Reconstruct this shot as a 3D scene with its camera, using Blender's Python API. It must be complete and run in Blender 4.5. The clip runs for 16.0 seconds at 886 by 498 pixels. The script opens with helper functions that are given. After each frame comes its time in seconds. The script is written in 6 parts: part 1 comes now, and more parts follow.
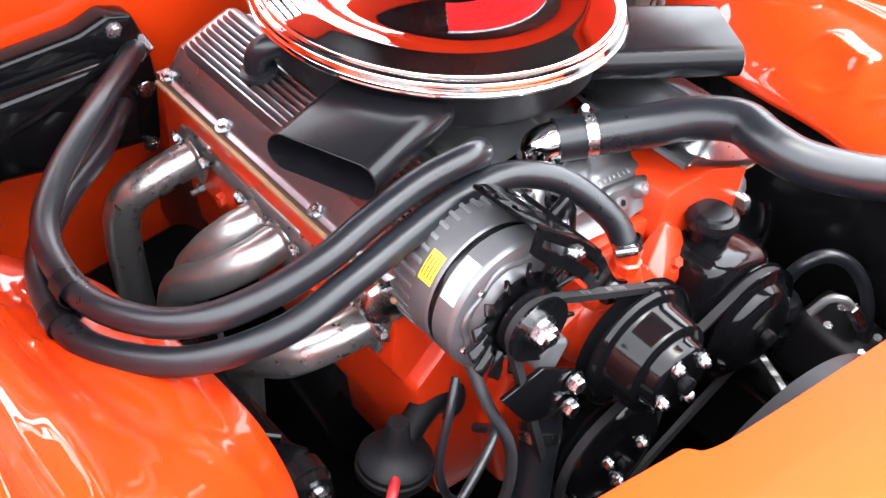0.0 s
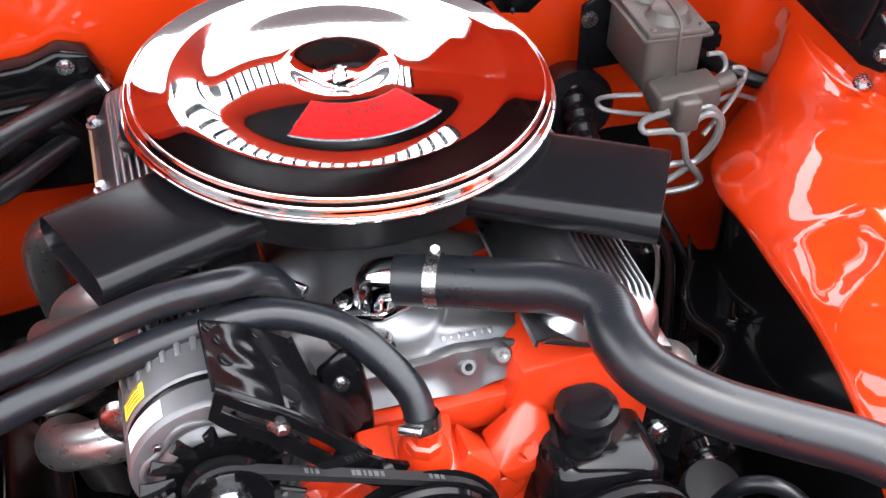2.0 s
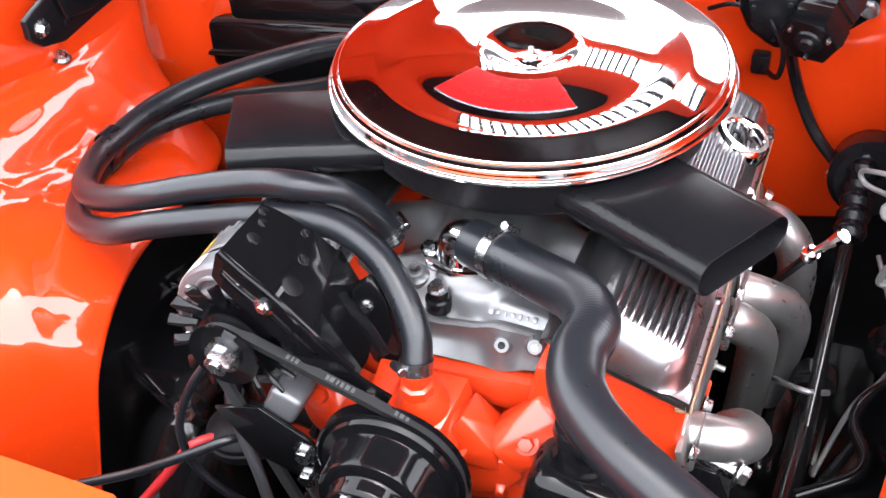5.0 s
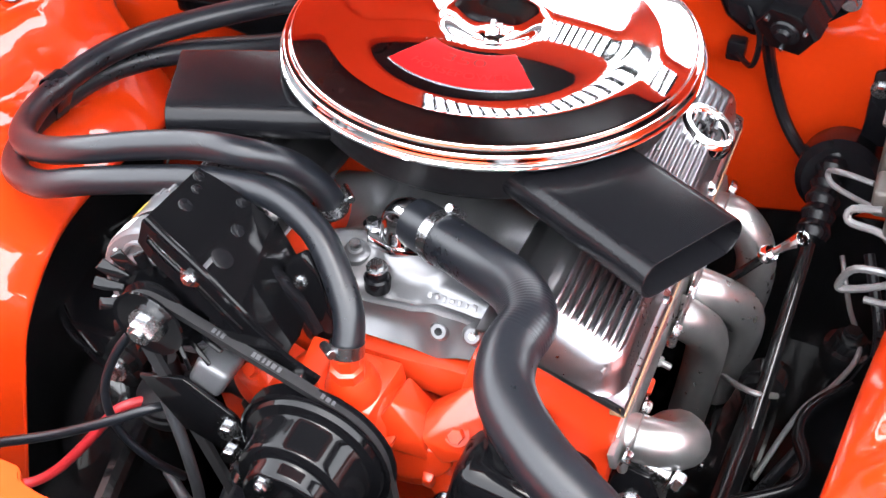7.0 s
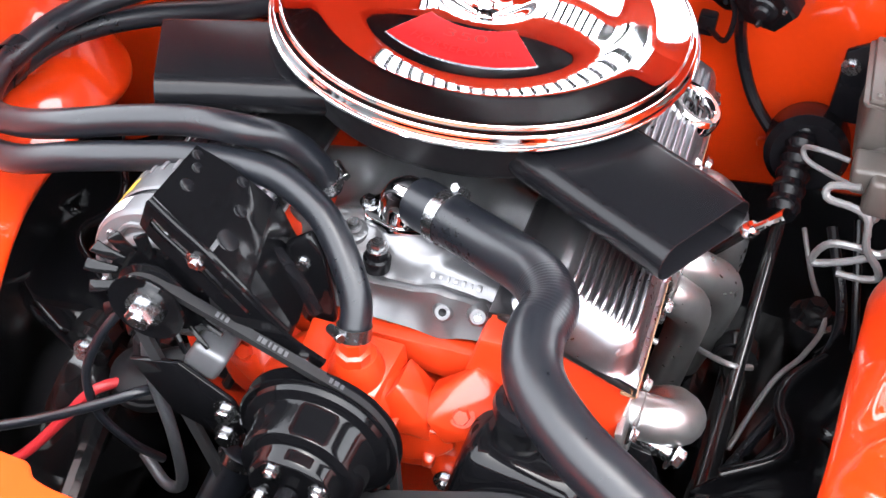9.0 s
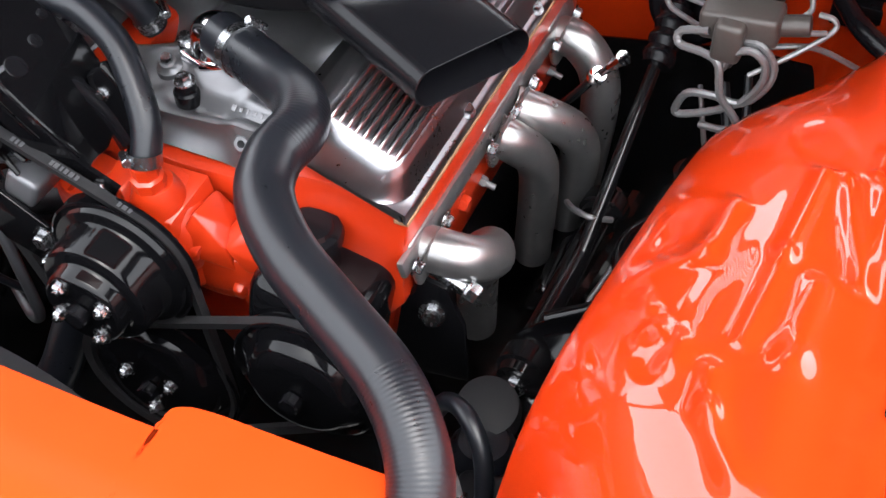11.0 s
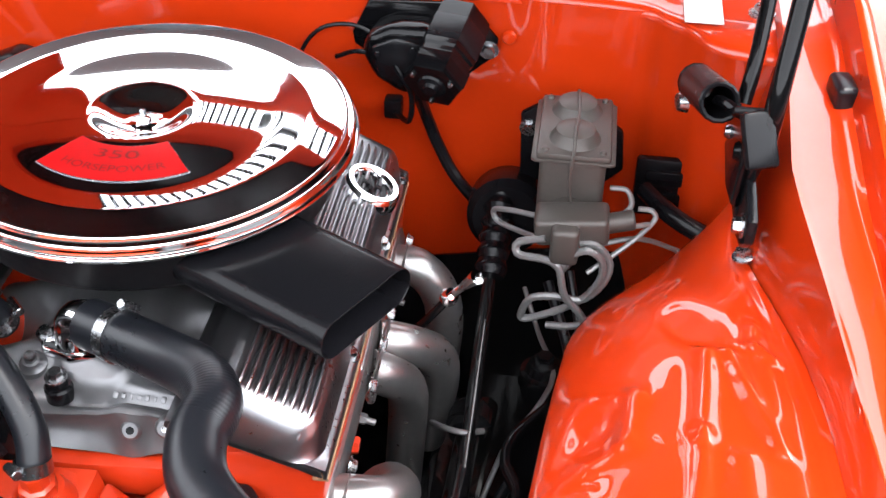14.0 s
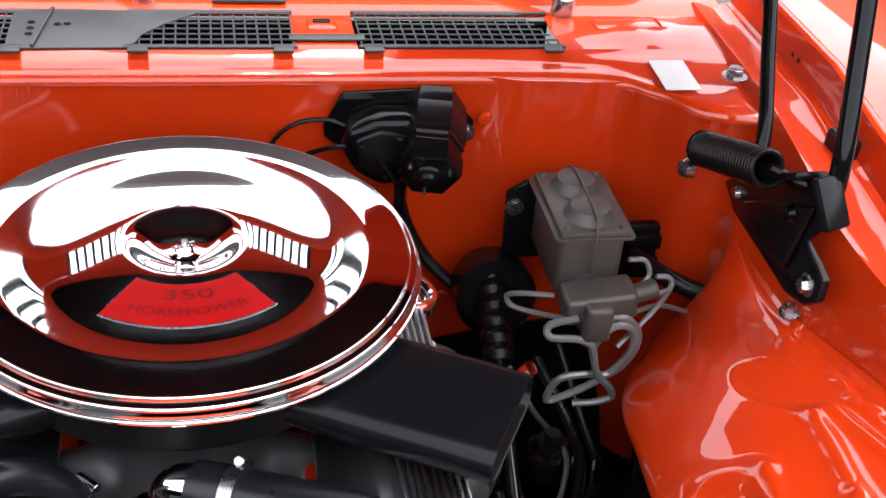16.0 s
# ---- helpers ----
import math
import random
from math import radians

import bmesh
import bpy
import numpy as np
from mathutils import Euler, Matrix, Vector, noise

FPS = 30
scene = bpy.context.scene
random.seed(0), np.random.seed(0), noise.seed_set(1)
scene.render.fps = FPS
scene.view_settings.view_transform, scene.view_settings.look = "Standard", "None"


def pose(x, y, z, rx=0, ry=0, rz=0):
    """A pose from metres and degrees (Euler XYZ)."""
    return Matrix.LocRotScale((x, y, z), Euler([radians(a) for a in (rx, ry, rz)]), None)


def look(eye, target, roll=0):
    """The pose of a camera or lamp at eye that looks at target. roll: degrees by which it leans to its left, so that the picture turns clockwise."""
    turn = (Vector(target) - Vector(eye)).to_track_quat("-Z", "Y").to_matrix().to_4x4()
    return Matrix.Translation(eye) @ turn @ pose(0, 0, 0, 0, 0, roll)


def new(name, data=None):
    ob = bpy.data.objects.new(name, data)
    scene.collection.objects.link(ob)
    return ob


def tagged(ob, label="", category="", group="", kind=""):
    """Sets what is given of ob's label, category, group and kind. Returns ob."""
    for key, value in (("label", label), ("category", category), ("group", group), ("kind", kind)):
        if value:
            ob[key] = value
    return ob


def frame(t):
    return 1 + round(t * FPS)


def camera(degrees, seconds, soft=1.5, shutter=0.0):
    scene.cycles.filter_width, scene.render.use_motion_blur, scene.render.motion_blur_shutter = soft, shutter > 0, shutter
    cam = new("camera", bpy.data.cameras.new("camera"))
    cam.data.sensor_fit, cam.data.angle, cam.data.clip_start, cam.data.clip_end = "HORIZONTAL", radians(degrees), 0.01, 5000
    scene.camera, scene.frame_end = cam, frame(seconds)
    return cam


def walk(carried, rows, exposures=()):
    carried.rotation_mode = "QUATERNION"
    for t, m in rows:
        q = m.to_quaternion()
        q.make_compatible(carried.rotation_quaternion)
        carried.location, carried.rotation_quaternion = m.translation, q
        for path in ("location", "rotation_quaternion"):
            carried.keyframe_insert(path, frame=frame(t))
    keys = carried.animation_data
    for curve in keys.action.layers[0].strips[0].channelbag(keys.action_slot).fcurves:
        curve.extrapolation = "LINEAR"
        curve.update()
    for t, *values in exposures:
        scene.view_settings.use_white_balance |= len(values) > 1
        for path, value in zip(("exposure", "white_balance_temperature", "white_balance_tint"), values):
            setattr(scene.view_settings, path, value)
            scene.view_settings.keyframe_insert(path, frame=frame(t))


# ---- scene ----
cam = camera(40.30, 16.0)
PATH = [
    (0.0, (-0.7849, -0.8914, 1.5825), (0.2754, 0.2436, 0.3225), 6.37),
    (0.5, (-0.6497, -1.0209, 1.6028), (0.2783, 0.3118, 0.4354), 8.19),
    (1.0, (-0.5225, -1.0846, 1.6182), (0.2045, 0.3693, 0.4530), 4.09),
    (1.5, (-0.3542, -1.0135, 1.6097), (0.2479, 0.4420, 0.3772), 1.85),
    (2.0, (-0.1996, -0.9671, 1.6025), (0.2662, 0.4881, 0.3121), 2.23),
    (2.5, (-0.0393, -0.9682, 1.5703), (0.1184, 0.5409, 0.2672), 3.24),
    (3.0, (0.0450, -1.0001, 1.5521), (0.0166, 0.5039, 0.2341), -0.50),
    (3.5, (0.0909, -1.0721, 1.5756), (-0.1158, 0.4768, 0.3274), 1.60),
    (3.7, (0.1282, -1.0876, 1.5931), (-0.1549, 0.4644, 0.3640), -0.08),
    (5.8, (0.3718, -0.9825, 1.5988), (-0.3209, 0.3929, 0.3226), -1.74),
    (6.0, (0.3701, -0.9784, 1.5985), (-0.3039, 0.4017, 0.3175), -0.56),
    (6.5, (0.3633, -0.9696, 1.5961), (-0.2580, 0.4186, 0.2973), 0.37),
    (7.0, (0.3493, -0.9592, 1.5936), (-0.2302, 0.4303, 0.2769), 0.49),
    (7.5, (0.3334, -0.9497, 1.5936), (-0.2214, 0.4334, 0.2598), -0.42),
    (8.0, (0.2853, -0.9495, 1.5995), (-0.2275, 0.4295, 0.2447), 0.80),
    (8.5, (0.2400, -0.9612, 1.6045), (-0.2155, 0.4411, 0.2532), 1.11),
    (9.0, (0.2324, -0.9742, 1.5985), (-0.1311, 0.4387, 0.2304), 5.93),
    (9.5, (0.3200, -0.9609, 1.5831), (-0.0453, 0.3971, 0.1610), 6.59),
    (9.7, (0.3670, -0.9623, 1.5726), (-0.0716, 0.3557, 0.1337), 6.48),
    (11.8, (0.5950, -0.8872, 1.5602), (0.0383, 0.3451, 0.0866), -1.72),
    (12.0, (0.5977, -0.8837, 1.5486), (0.0729, 0.3654, 0.0775), -1.14),
    (12.5, (0.5928, -0.8659, 1.5496), (0.1464, 0.4283, 0.0916), 0.04),
    (13.0, (0.5610, -0.8601, 1.5614), (0.1601, 0.5458, 0.1965), 2.15),
    (13.5, (0.5175, -0.8915, 1.5725), (0.1154, 0.6024, 0.3050), 1.04),
    (14.0, (0.4028, -0.9561, 1.5972), (0.2216, 0.6224, 0.3825), 1.33),
    (14.5, (0.3057, -0.9867, 1.6179), (0.2818, 0.6425, 0.4580), 3.47),
    (15.0, (0.2341, -0.9344, 1.6177), (0.3318, 0.7275, 0.5092), 5.04),
    (15.5, (0.1232, -0.8761, 1.6083), (0.4262, 0.7876, 0.5404), 4.07),
    (16.0, (0.0229, -0.8813, 1.5953), (0.3991, 0.7268, 0.4671), 5.67),
]
walk(cam, [(t, look(e, a, r)) for t, e, a, r in PATH], [(0, 2.75), (1.5, 2.5), (2.0, 2.25), (2.5, 1.95), (3.0, 2.15), (3.5, 2.65), (6.0, 2.5), (7.0, 2.62), (9.0, 2.65), (9.5, 2.55), (12.0, 1.55), (13.0, 1.6), (14.0, 1.8), (15.0, 1.47), (16.0, 1.08)])

# ---------- world and light ----------
world = bpy.data.worlds.new("sky")
scene.world = world
world.use_nodes = True
wn = world.node_tree.nodes
sky = wn.new("ShaderNodeTexSky")
sky.sky_type = "NISHITA"
sky.sun_disc = False
sky.sun_elevation = radians(80)
sky.sun_rotation = radians(100)
sky.air_density, sky.dust_density, sky.ozone_density = 1.0, 2.0, 1.0
wn["Background"].inputs["Strength"].default_value = 0.15
pale = wn.new("ShaderNodeHueSaturation")
pale.inputs["Saturation"].default_value = 0.2
pale.inputs["Value"].default_value = 3.2
world.node_tree.links.new(sky.outputs["Color"], pale.inputs["Color"])
world.node_tree.links.new(pale.outputs["Color"], wn["Background"].inputs["Color"])

sun_data = bpy.data.lights.new("sun", "SUN")
sun_data.energy = 1.5
sun_data.angle = radians(4)
sun_data.color = (1.0, 0.95, 0.88)
sun = new("sun", sun_data)
sun.matrix_world = look((0.25, 0.50, 4.9), (0, 0, 0.9))


# ---------- materials ----------
def material(name, color, rough=0.5, metal=0.0, coat=0.0, var=0.15, scale=40.0, bump=0.0, bump_scale=300.0, specks=0.0, spec=0.5):
    """A surface with two scales of colour and gloss variation and a fine relief."""
    m = bpy.data.materials.new(name)
    m.use_nodes = True
    n, l = m.node_tree.nodes, m.node_tree.links
    b = n["Principled BSDF"]
    b.inputs["Metallic"].default_value = metal
    b.inputs["Coat Weight"].default_value = coat
    b.inputs["Coat Roughness"].default_value = 0.04
    b.inputs["Specular IOR Level"].default_value = spec
    co = n.new("ShaderNodeTexCoord")
    big = n.new("ShaderNodeTexNoise")
    big.inputs["Scale"].default_value = scale * 0.2
    big.inputs["Detail"].default_value = 4
    fine = n.new("ShaderNodeTexNoise")
    fine.inputs["Scale"].default_value = scale * 3
    fine.inputs["Detail"].default_value = 6
    mixn = n.new("ShaderNodeMath")
    mixn.operation = "MULTIPLY_ADD"
    mixn.inputs[1].default_value = 0.5
    for x in (big, fine):
        l.new(co.outputs["Object"], x.inputs["Vector"])
    half = n.new("ShaderNodeMath")
    half.operation = "MULTIPLY"
    half.inputs[1].default_value = 0.5
    l.new(big.outputs["Fac"], half.inputs[0])
    l.new(fine.outputs["Fac"], mixn.inputs[0])
    l.new(half.outputs[0], mixn.inputs[2])
    ramp = n.new("ShaderNodeValToRGB")
    lo = [max(0, c * (1 - var)) for c in color]
    hi = [min(1, c * (1 + var)) for c in color]
    ramp.color_ramp.elements[0].position, ramp.color_ramp.elements[1].position = 0.3, 0.7
    ramp.color_ramp.elements[0].color = (*lo, 1)
    ramp.color_ramp.elements[1].color = (*hi, 1)
    l.new(mixn.outputs[0], ramp.inputs["Fac"])
    l.new(ramp.outputs["Color"], b.inputs["Base Color"])
    rr = n.new("ShaderNodeMapRange")
    rr.inputs["From Min"].default_value, rr.inputs["From Max"].default_value = 0.3, 0.7
    rr.inputs["To Min"].default_value, rr.inputs["To Max"].default_value = rough * 0.8, min(1, rough * 1.2)
    l.new(mixn.outputs[0], rr.inputs["Value"])
    l.new(rr.outputs["Result"], b.inputs["Roughness"])
    if bump:
        t = n.new("ShaderNodeTexNoise")
        t.inputs["Scale"].default_value = bump_scale
        t.inputs["Detail"].default_value = 3
        l.new(co.outputs["Object"], t.inputs["Vector"])
        bp = n.new("ShaderNodeBump")
        bp.inputs["Strength"].default_value = bump
        bp.inputs["Distance"].default_value = 0.002
        l.new(t.outputs["Fac"], bp.inputs["Height"])
        l.new(bp.outputs["Normal"], b.inputs["Normal"])
    return m


PAINT = material("orange_body_paint", (0.48, 0.029, 0.003), 0.34, coat=0.9, var=0.05, scale=8, bump=0.02, bump_scale=60)
PAINT.node_tree.nodes["Principled BSDF"].inputs["Specular IOR Level"].default_value = 0.1
PAINT.node_tree.nodes["Principled BSDF"].inputs["Coat IOR"].default_value = 1.6
PAINT.node_tree.nodes["Principled BSDF"].inputs["Coat Roughness"].default_value = 0.02
# Body orange copied without its coat, so the support mirrors no bright sky.
PAINT_UNGLOSSED = material("orange_paint_unglossed", (0.48, 0.034, 0.003), 0.5, var=0.06, scale=8, bump=0.02, bump_scale=80, spec=0.06)
# Body orange darkened, with the shade under the hood put into its colour.
PAINT_SHADED = material("orange_paint_shaded", (0.37, 0.022, 0.003), 0.55, var=0.08, scale=10, bump=0.02, bump_scale=80, spec=0.15)
ENGINE_PAINT = material("orange_engine_enamel", (0.45, 0.026, 0.004), 0.36, coat=0.35, var=0.08, scale=30, bump=0.05, bump_scale=220)
CHROME = material("chrome", (0.86, 0.86, 0.87), 0.035, metal=1.0, var=0.03, scale=20)
STEEL = material("zinc_plated_steel", (0.36, 0.365, 0.375), 0.26, metal=1.0, var=0.12, scale=120, bump=0.02)
ALU = material("cast_aluminium", (0.150, 0.150, 0.155), 0.35, metal=0.7, var=0.08, scale=40, bump=0.07, bump_scale=900)
ALU_POLISHED = material("polished_aluminium", (0.30, 0.30, 0.313), 0.31, metal=1.0, var=0.06, scale=60, bump=0.008, bump_scale=400)
HEADER = material("ceramic_coated_tube", (0.31, 0.305, 0.30), 0.31, metal=0.88, var=0.12, scale=30, bump=0.015, bump_scale=200)
BLACK_SATIN = material("satin_black_paint", (0.005, 0.005, 0.006), 0.24, var=0.12, scale=25, bump=0.02, bump_scale=500, spec=0.17)
BLACK_MATT = material("flat_black_paint", (0.006, 0.006, 0.007), 0.50, var=0.12, scale=25, bump=0.02, bump_scale=500, spec=0.16)
BLACK_GLOSS = material("gloss_black_paint", (0.003, 0.003, 0.0035), 0.11, coat=0.10, var=0.2, scale=30, bump=0.03, bump_scale=120, spec=0.14)
BLACK_CHASSIS = material("black_chassis_paint", (0.005, 0.005, 0.0055), 0.16, coat=0.3, var=0.4, scale=20, bump=0.14, bump_scale=70, spec=0.3)
RUBBER = material("black_rubber_hose", (0.0060, 0.0068, 0.0090), 0.31, var=0.25, scale=60, bump=0.05, bump_scale=900, spec=0.36)
BELT = material("rubber_belt", (0.014, 0.014, 0.015), 0.6, var=0.3, scale=90, bump=0.1, spec=0.2)
GREY_CAST = material("grey_brown_cast_iron", (0.065, 0.057, 0.051), 0.45, metal=0.3, var=0.15, scale=50, bump=0.12, bump_scale=500)
LINE = material("bare_steel_line", (0.20, 0.20, 0.20), 0.42, metal=0.6, var=0.15, scale=100)
GREY_PLASTIC = material("grey_plastic", (0.026, 0.027, 0.030), 0.50, var=0.2, scale=60, bump=0.04, spec=0.5)
GREY_METAL = material("grey_alternator_case", (0.105, 0.106, 0.112), 0.40, metal=0.5, var=0.10, scale=60, bump=0.05, bump_scale=500)
RED = material("red_decal", (0.40, 0.005, 0.006), 0.38, var=0.06, spec=0.2)
WHITE_LABEL = material("white_label", (0.6, 0.6, 0.59), 0.5, var=0.05)
YELLOW = material("yellow_label", (0.85, 0.55, 0.03), 0.5, var=0.06)
INK = material("dark_ink", (0.05, 0.012, 0.012), 0.5, var=0.1)
DARK_RED = material("dark_red_ink", (0.13, 0.004, 0.004), 0.35, var=0.1, coat=0.3)
ASPHALT = material("asphalt", (0.055, 0.054, 0.052), 0.85, var=0.3, scale=12, bump=0.5, bump_scale=90)
SURROUND = material("dull_surround", (0.050, 0.052, 0.045), 0.9, var=0.5, scale=3, bump=0.3, bump_scale=6)
CORK = material("tan_cork_gasket", (0.26, 0.14, 0.075), 0.8, var=0.2, scale=200, bump=0.2, bump_scale=900)
RED_WIRE = material("red_wire", (0.35, 0.015, 0.02), 0.45, var=0.1)
GLASS = material("windscreen_glass", (0.03, 0.035, 0.04), 0.03, var=0.1, spec=0.12)
CABIN = material("dark_cabin_trim", (0.03, 0.03, 0.032), 0.7, var=0.2)


# ---------- mesh tools ----------
def put(name, bm, mat, parent=None, flat=False):
    bmesh.ops.recalc_face_normals(bm, faces=bm.faces)
    me = bpy.data.meshes.new(name)
    bm.to_mesh(me)
    bm.free()
    me.materials.append(mat)
    if not flat:
        me.shade_smooth()
        me.set_sharp_from_angle(angle=radians(34))
    ob = new(name, me)
    if parent:
        ob.parent = parent
    return ob


def part(name, bm, mat, parent, label="", flat=False):
    """One mesh under a thing or under a part of it."""
    return tagged(put(name, bm, mat, parent, flat), label)


def thing(name, label, category, group="", kind=""):
    return tagged(new(name), label, category, group, kind)


def single(name, bm, mat, label, category, group="", kind=""):
    return tagged(put(name, bm, mat), label, category, group, kind)


def join(*parts):
    """One bmesh of several."""
    out = bmesh.new()
    for b in parts:
        me = bpy.data.meshes.new("t")
        b.to_mesh(me)
        b.free()
        out.from_mesh(me)
        bpy.data.meshes.remove(me)
    return out


def moved(bm, m):
    bm.transform(m)
    return bm


def axis(p, d, up=(0, 0, 1)):
    """A pose at p whose z points along d."""
    return Matrix.Translation(p) @ Vector(d).to_track_quat("Z", "Y").to_matrix().to_4x4()


def lathe(profile, seg=48, m=None, closed=False):
    bm = bmesh.new()
    rings = []
    for r, h in profile:
        if r < 1e-6:
            rings.append([bm.verts.new((0, 0, h))])
        else:
            rings.append([bm.verts.new((r * math.cos(2 * math.pi * i / seg), r * math.sin(2 * math.pi * i / seg), h)) for i in range(seg)])
    pairs = list(zip(rings[:-1], rings[1:])) + ([(rings[-1], rings[0])] if closed else [])
    for a, b in pairs:
        for i in range(seg):
            j = (i + 1) % seg
            q = [a[i % len(a)], a[j % len(a)], b[j % len(b)], b[i % len(b)]]
            q = list(dict.fromkeys(q))
            if len(q) > 2:
                bm.faces.new(q)
    if m:
        bm.transform(m)
    return bm


def smooth_path(pts, sub=8):
    p = [Vector(q) for q in pts]
    p = [2 * p[0] - p[1]] + p + [2 * p[-1] - p[-2]]
    out = []
    for a, b, c, d in zip(p[:-3], p[1:-2], p[2:-1], p[3:]):
        for k in range(sub):
            t = k / sub
            out.append(0.5 * (2 * b + (c - a) * t + (2 * a - 5 * b + 4 * c - d) * t * t + (3 * b - a - 3 * c + d) * t ** 3))
    out.append(p[-2])
    return out


def tube(pts, r, seg=14, sub=8, hollow=0.0, ridges=None):
    """A round tube along a smooth path; r may be a list, one radius a point."""
    path = smooth_path(pts, sub) if sub > 1 else [Vector(q) for q in pts]
    n = len(path)
    if isinstance(r, (list, tuple)):
        rad = [r[min(len(r) - 1, int(i / sub))] * (1 - (i % sub) / sub) + r[min(len(r) - 1, int(i / sub) + 1)] * ((i % sub) / sub) for i in range(n)]
    else:
        rad = [r] * n
    if ridges:
        rad = [x * (1 + ridges[0] * math.sin(i * ridges[1])) for i, x in enumerate(rad)]
    bm = bmesh.new()
    side = None
    rings = []
    for i, p in enumerate(path):
        d = (path[min(i + 1, n - 1)] - path[max(i - 1, 0)]).normalized()
        if side is None:
            side = d.orthogonal().normalized()
        side = (side - d * side.dot(d)).normalized()
        other = d.cross(side)
        rings.append([bm.verts.new(p + rad[i] * (math.cos(2 * math.pi * k / seg) * side + math.sin(2 * math.pi * k / seg) * other)) for k in range(seg)])
    for a, b in zip(rings[:-1], rings[1:]):
        for k in range(seg):
            bm.faces.new((a[k], a[(k + 1) % seg], b[(k + 1) % seg], b[k]))
    bm.faces.new(rings[0])
    bm.faces.new(rings[-1])
    return bm


def rod(a, b, r, seg=14, r2=None):
    a, b = Vector(a), Vector(b)
    h = (b - a).length
    r2 = r if r2 is None else r2
    e = min(r, r2, h) * 0.15
    return lathe([(0, 0), (r - e, 0), (r, e), (r2, h - e), (r2 - e, h), (0, h)], seg, axis(a, b - a))


def box(sx, sy, sz, m=None, bevel=0.003, seg=2):
    bm = bmesh.new()
    bmesh.ops.create_cube(bm, size=1)
    bmesh.ops.scale(bm, vec=(sx, sy, sz), verts=bm.verts)
    if bevel:
        bmesh.ops.bevel(bm, geom=bm.edges[:], offset=bevel, segments=seg, affect="EDGES", profile=0.5)
    if m:
        bm.transform(m)
    return bm


def prism(outline, depth, m=None, bevel=0.002, seg=2):
    """A flat outline in xy, thick along z from 0 to depth, with rounded edges."""
    bm = bmesh.new()
    f = bm.faces.new([bm.verts.new((x, y, 0)) for x, y in outline])
    g = bmesh.ops.extrude_face_region(bm, geom=[f])
    bmesh.ops.translate(bm, vec=(0, 0, depth), verts=[v for v in g["geom"] if isinstance(v, bmesh.types.BMVert)])
    bmesh.ops.recalc_face_normals(bm, faces=bm.faces)
    if bevel:
        bmesh.ops.bevel(bm, geom=bm.edges[:], offset=bevel, segments=seg, affect="EDGES", profile=0.5)
    if m:
        bm.transform(m)
    return bm


# maps an outline drawn in (x, z) to the world, its thickness going towards -y from the given y
def front(y):
    return Matrix(((1, 0, 0, 0), (0, 0, -1, y), (0, 1, 0, 0), (0, 0, 0, 1)))


def sheet(f, nu, nv, thick=0.0012):
    """A curved sheet: f(u, v) for u, v in 0..1, with a real thickness below it."""
    bm = bmesh.new()
    g = [[bm.verts.new(f(i / nu, j / nv)) for j in range(nv + 1)] for i in range(nu + 1)]
    for i in range(nu):
        for j in range(nv):
            bm.faces.new((g[i][j], g[i + 1][j], g[i + 1][j + 1], g[i][j + 1]))
    if thick:
        bm.normal_update()
        lower = [[bm.verts.new(v.co - v.normal * thick) for v in row] for row in g]
        for i in range(nu):
            for j in range(nv):
                bm.faces.new((lower[i][j], lower[i][j + 1], lower[i + 1][j + 1], lower[i + 1][j]))
        for i in range(nu):
            for j in (0, nv):
                bm.faces.new((g[i][j], g[i + 1][j], lower[i + 1][j], lower[i][j]))
        for j in range(nv):
            for i in (0, nu):
                bm.faces.new((g[i][j], g[i][j + 1], lower[i][j + 1], lower[i][j]))
    return bm


def bolt(p, d, size=0.012, washer=True, stud=0.0):
    """A hexagon bolt head with its washer, standing at p and pointing along d; size across the corners."""
    r = size / 2
    head = lathe([(0, 0), (r, 0), (r, r * 0.9), (r * 0.86, r * 1.15), (0, r * 1.15)], 6, axis(p, d))
    bits = [head]
    if washer:
        bits.append(lathe([(0, -0.0002), (r * 1.45, -0.0002), (r * 1.45, r * 0.22), (0, r * 0.22)], 20, axis(p, d)))
    if stud:
        q = Vector(p) + Vector(d).normalized() * r
        bits.append(rod(q, q + Vector(d).normalized() * stud, r * 0.5, 10))
    return join(*bits)


def along(curve, t):
    """The point at t of a list of points that is read as a polyline over 0..1."""
    k = t * (len(curve) - 1)
    i = min(int(k), len(curve) - 2)
    return Vector(curve[i]).lerp(Vector(curve[i + 1]), k - i)


def oval(w, h, n=24):
    """A flat-sided oval outline."""
    r, out = h / 2, []
    for k in range(n):
        a = 2 * math.pi * k / n
        out.append((math.cos(a) * r + (w / 2 - r) * (1 if math.cos(a) >= 0 else -1), math.sin(a) * r))
    return out


# ---------- setting ----------
def ground():
    single("ground", box(400, 400, 0.1, pose(0, 0, -0.05), 0), ASPHALT, "dark grey asphalt under the car", "ground", kind="structure")


# plan of the firewall's face, from the passenger side to the driver side
WALL = [(-0.66, 0.19), (-0.60, 0.20), (-0.55, 0.225), (-0.51, 0.27), (-0.42, 0.297), (0.0, 0.30), (0.42, 0.295), (0.51, 0.262), (0.55, 0.215), (0.60, 0.198), (0.66, 0.19)]


def backdrop():
    """An unseen plain dark ring, added to cut low sky light and darken reflections."""
    ring = lathe([(9.0, 0.0), (9.0, 3.4), (9.2, 3.4), (9.2, 0.0)], 64)
    single("backdrop", ring, SURROUND, "plain dark ring added far round the car to cut low sky light", "surround", kind="structure")


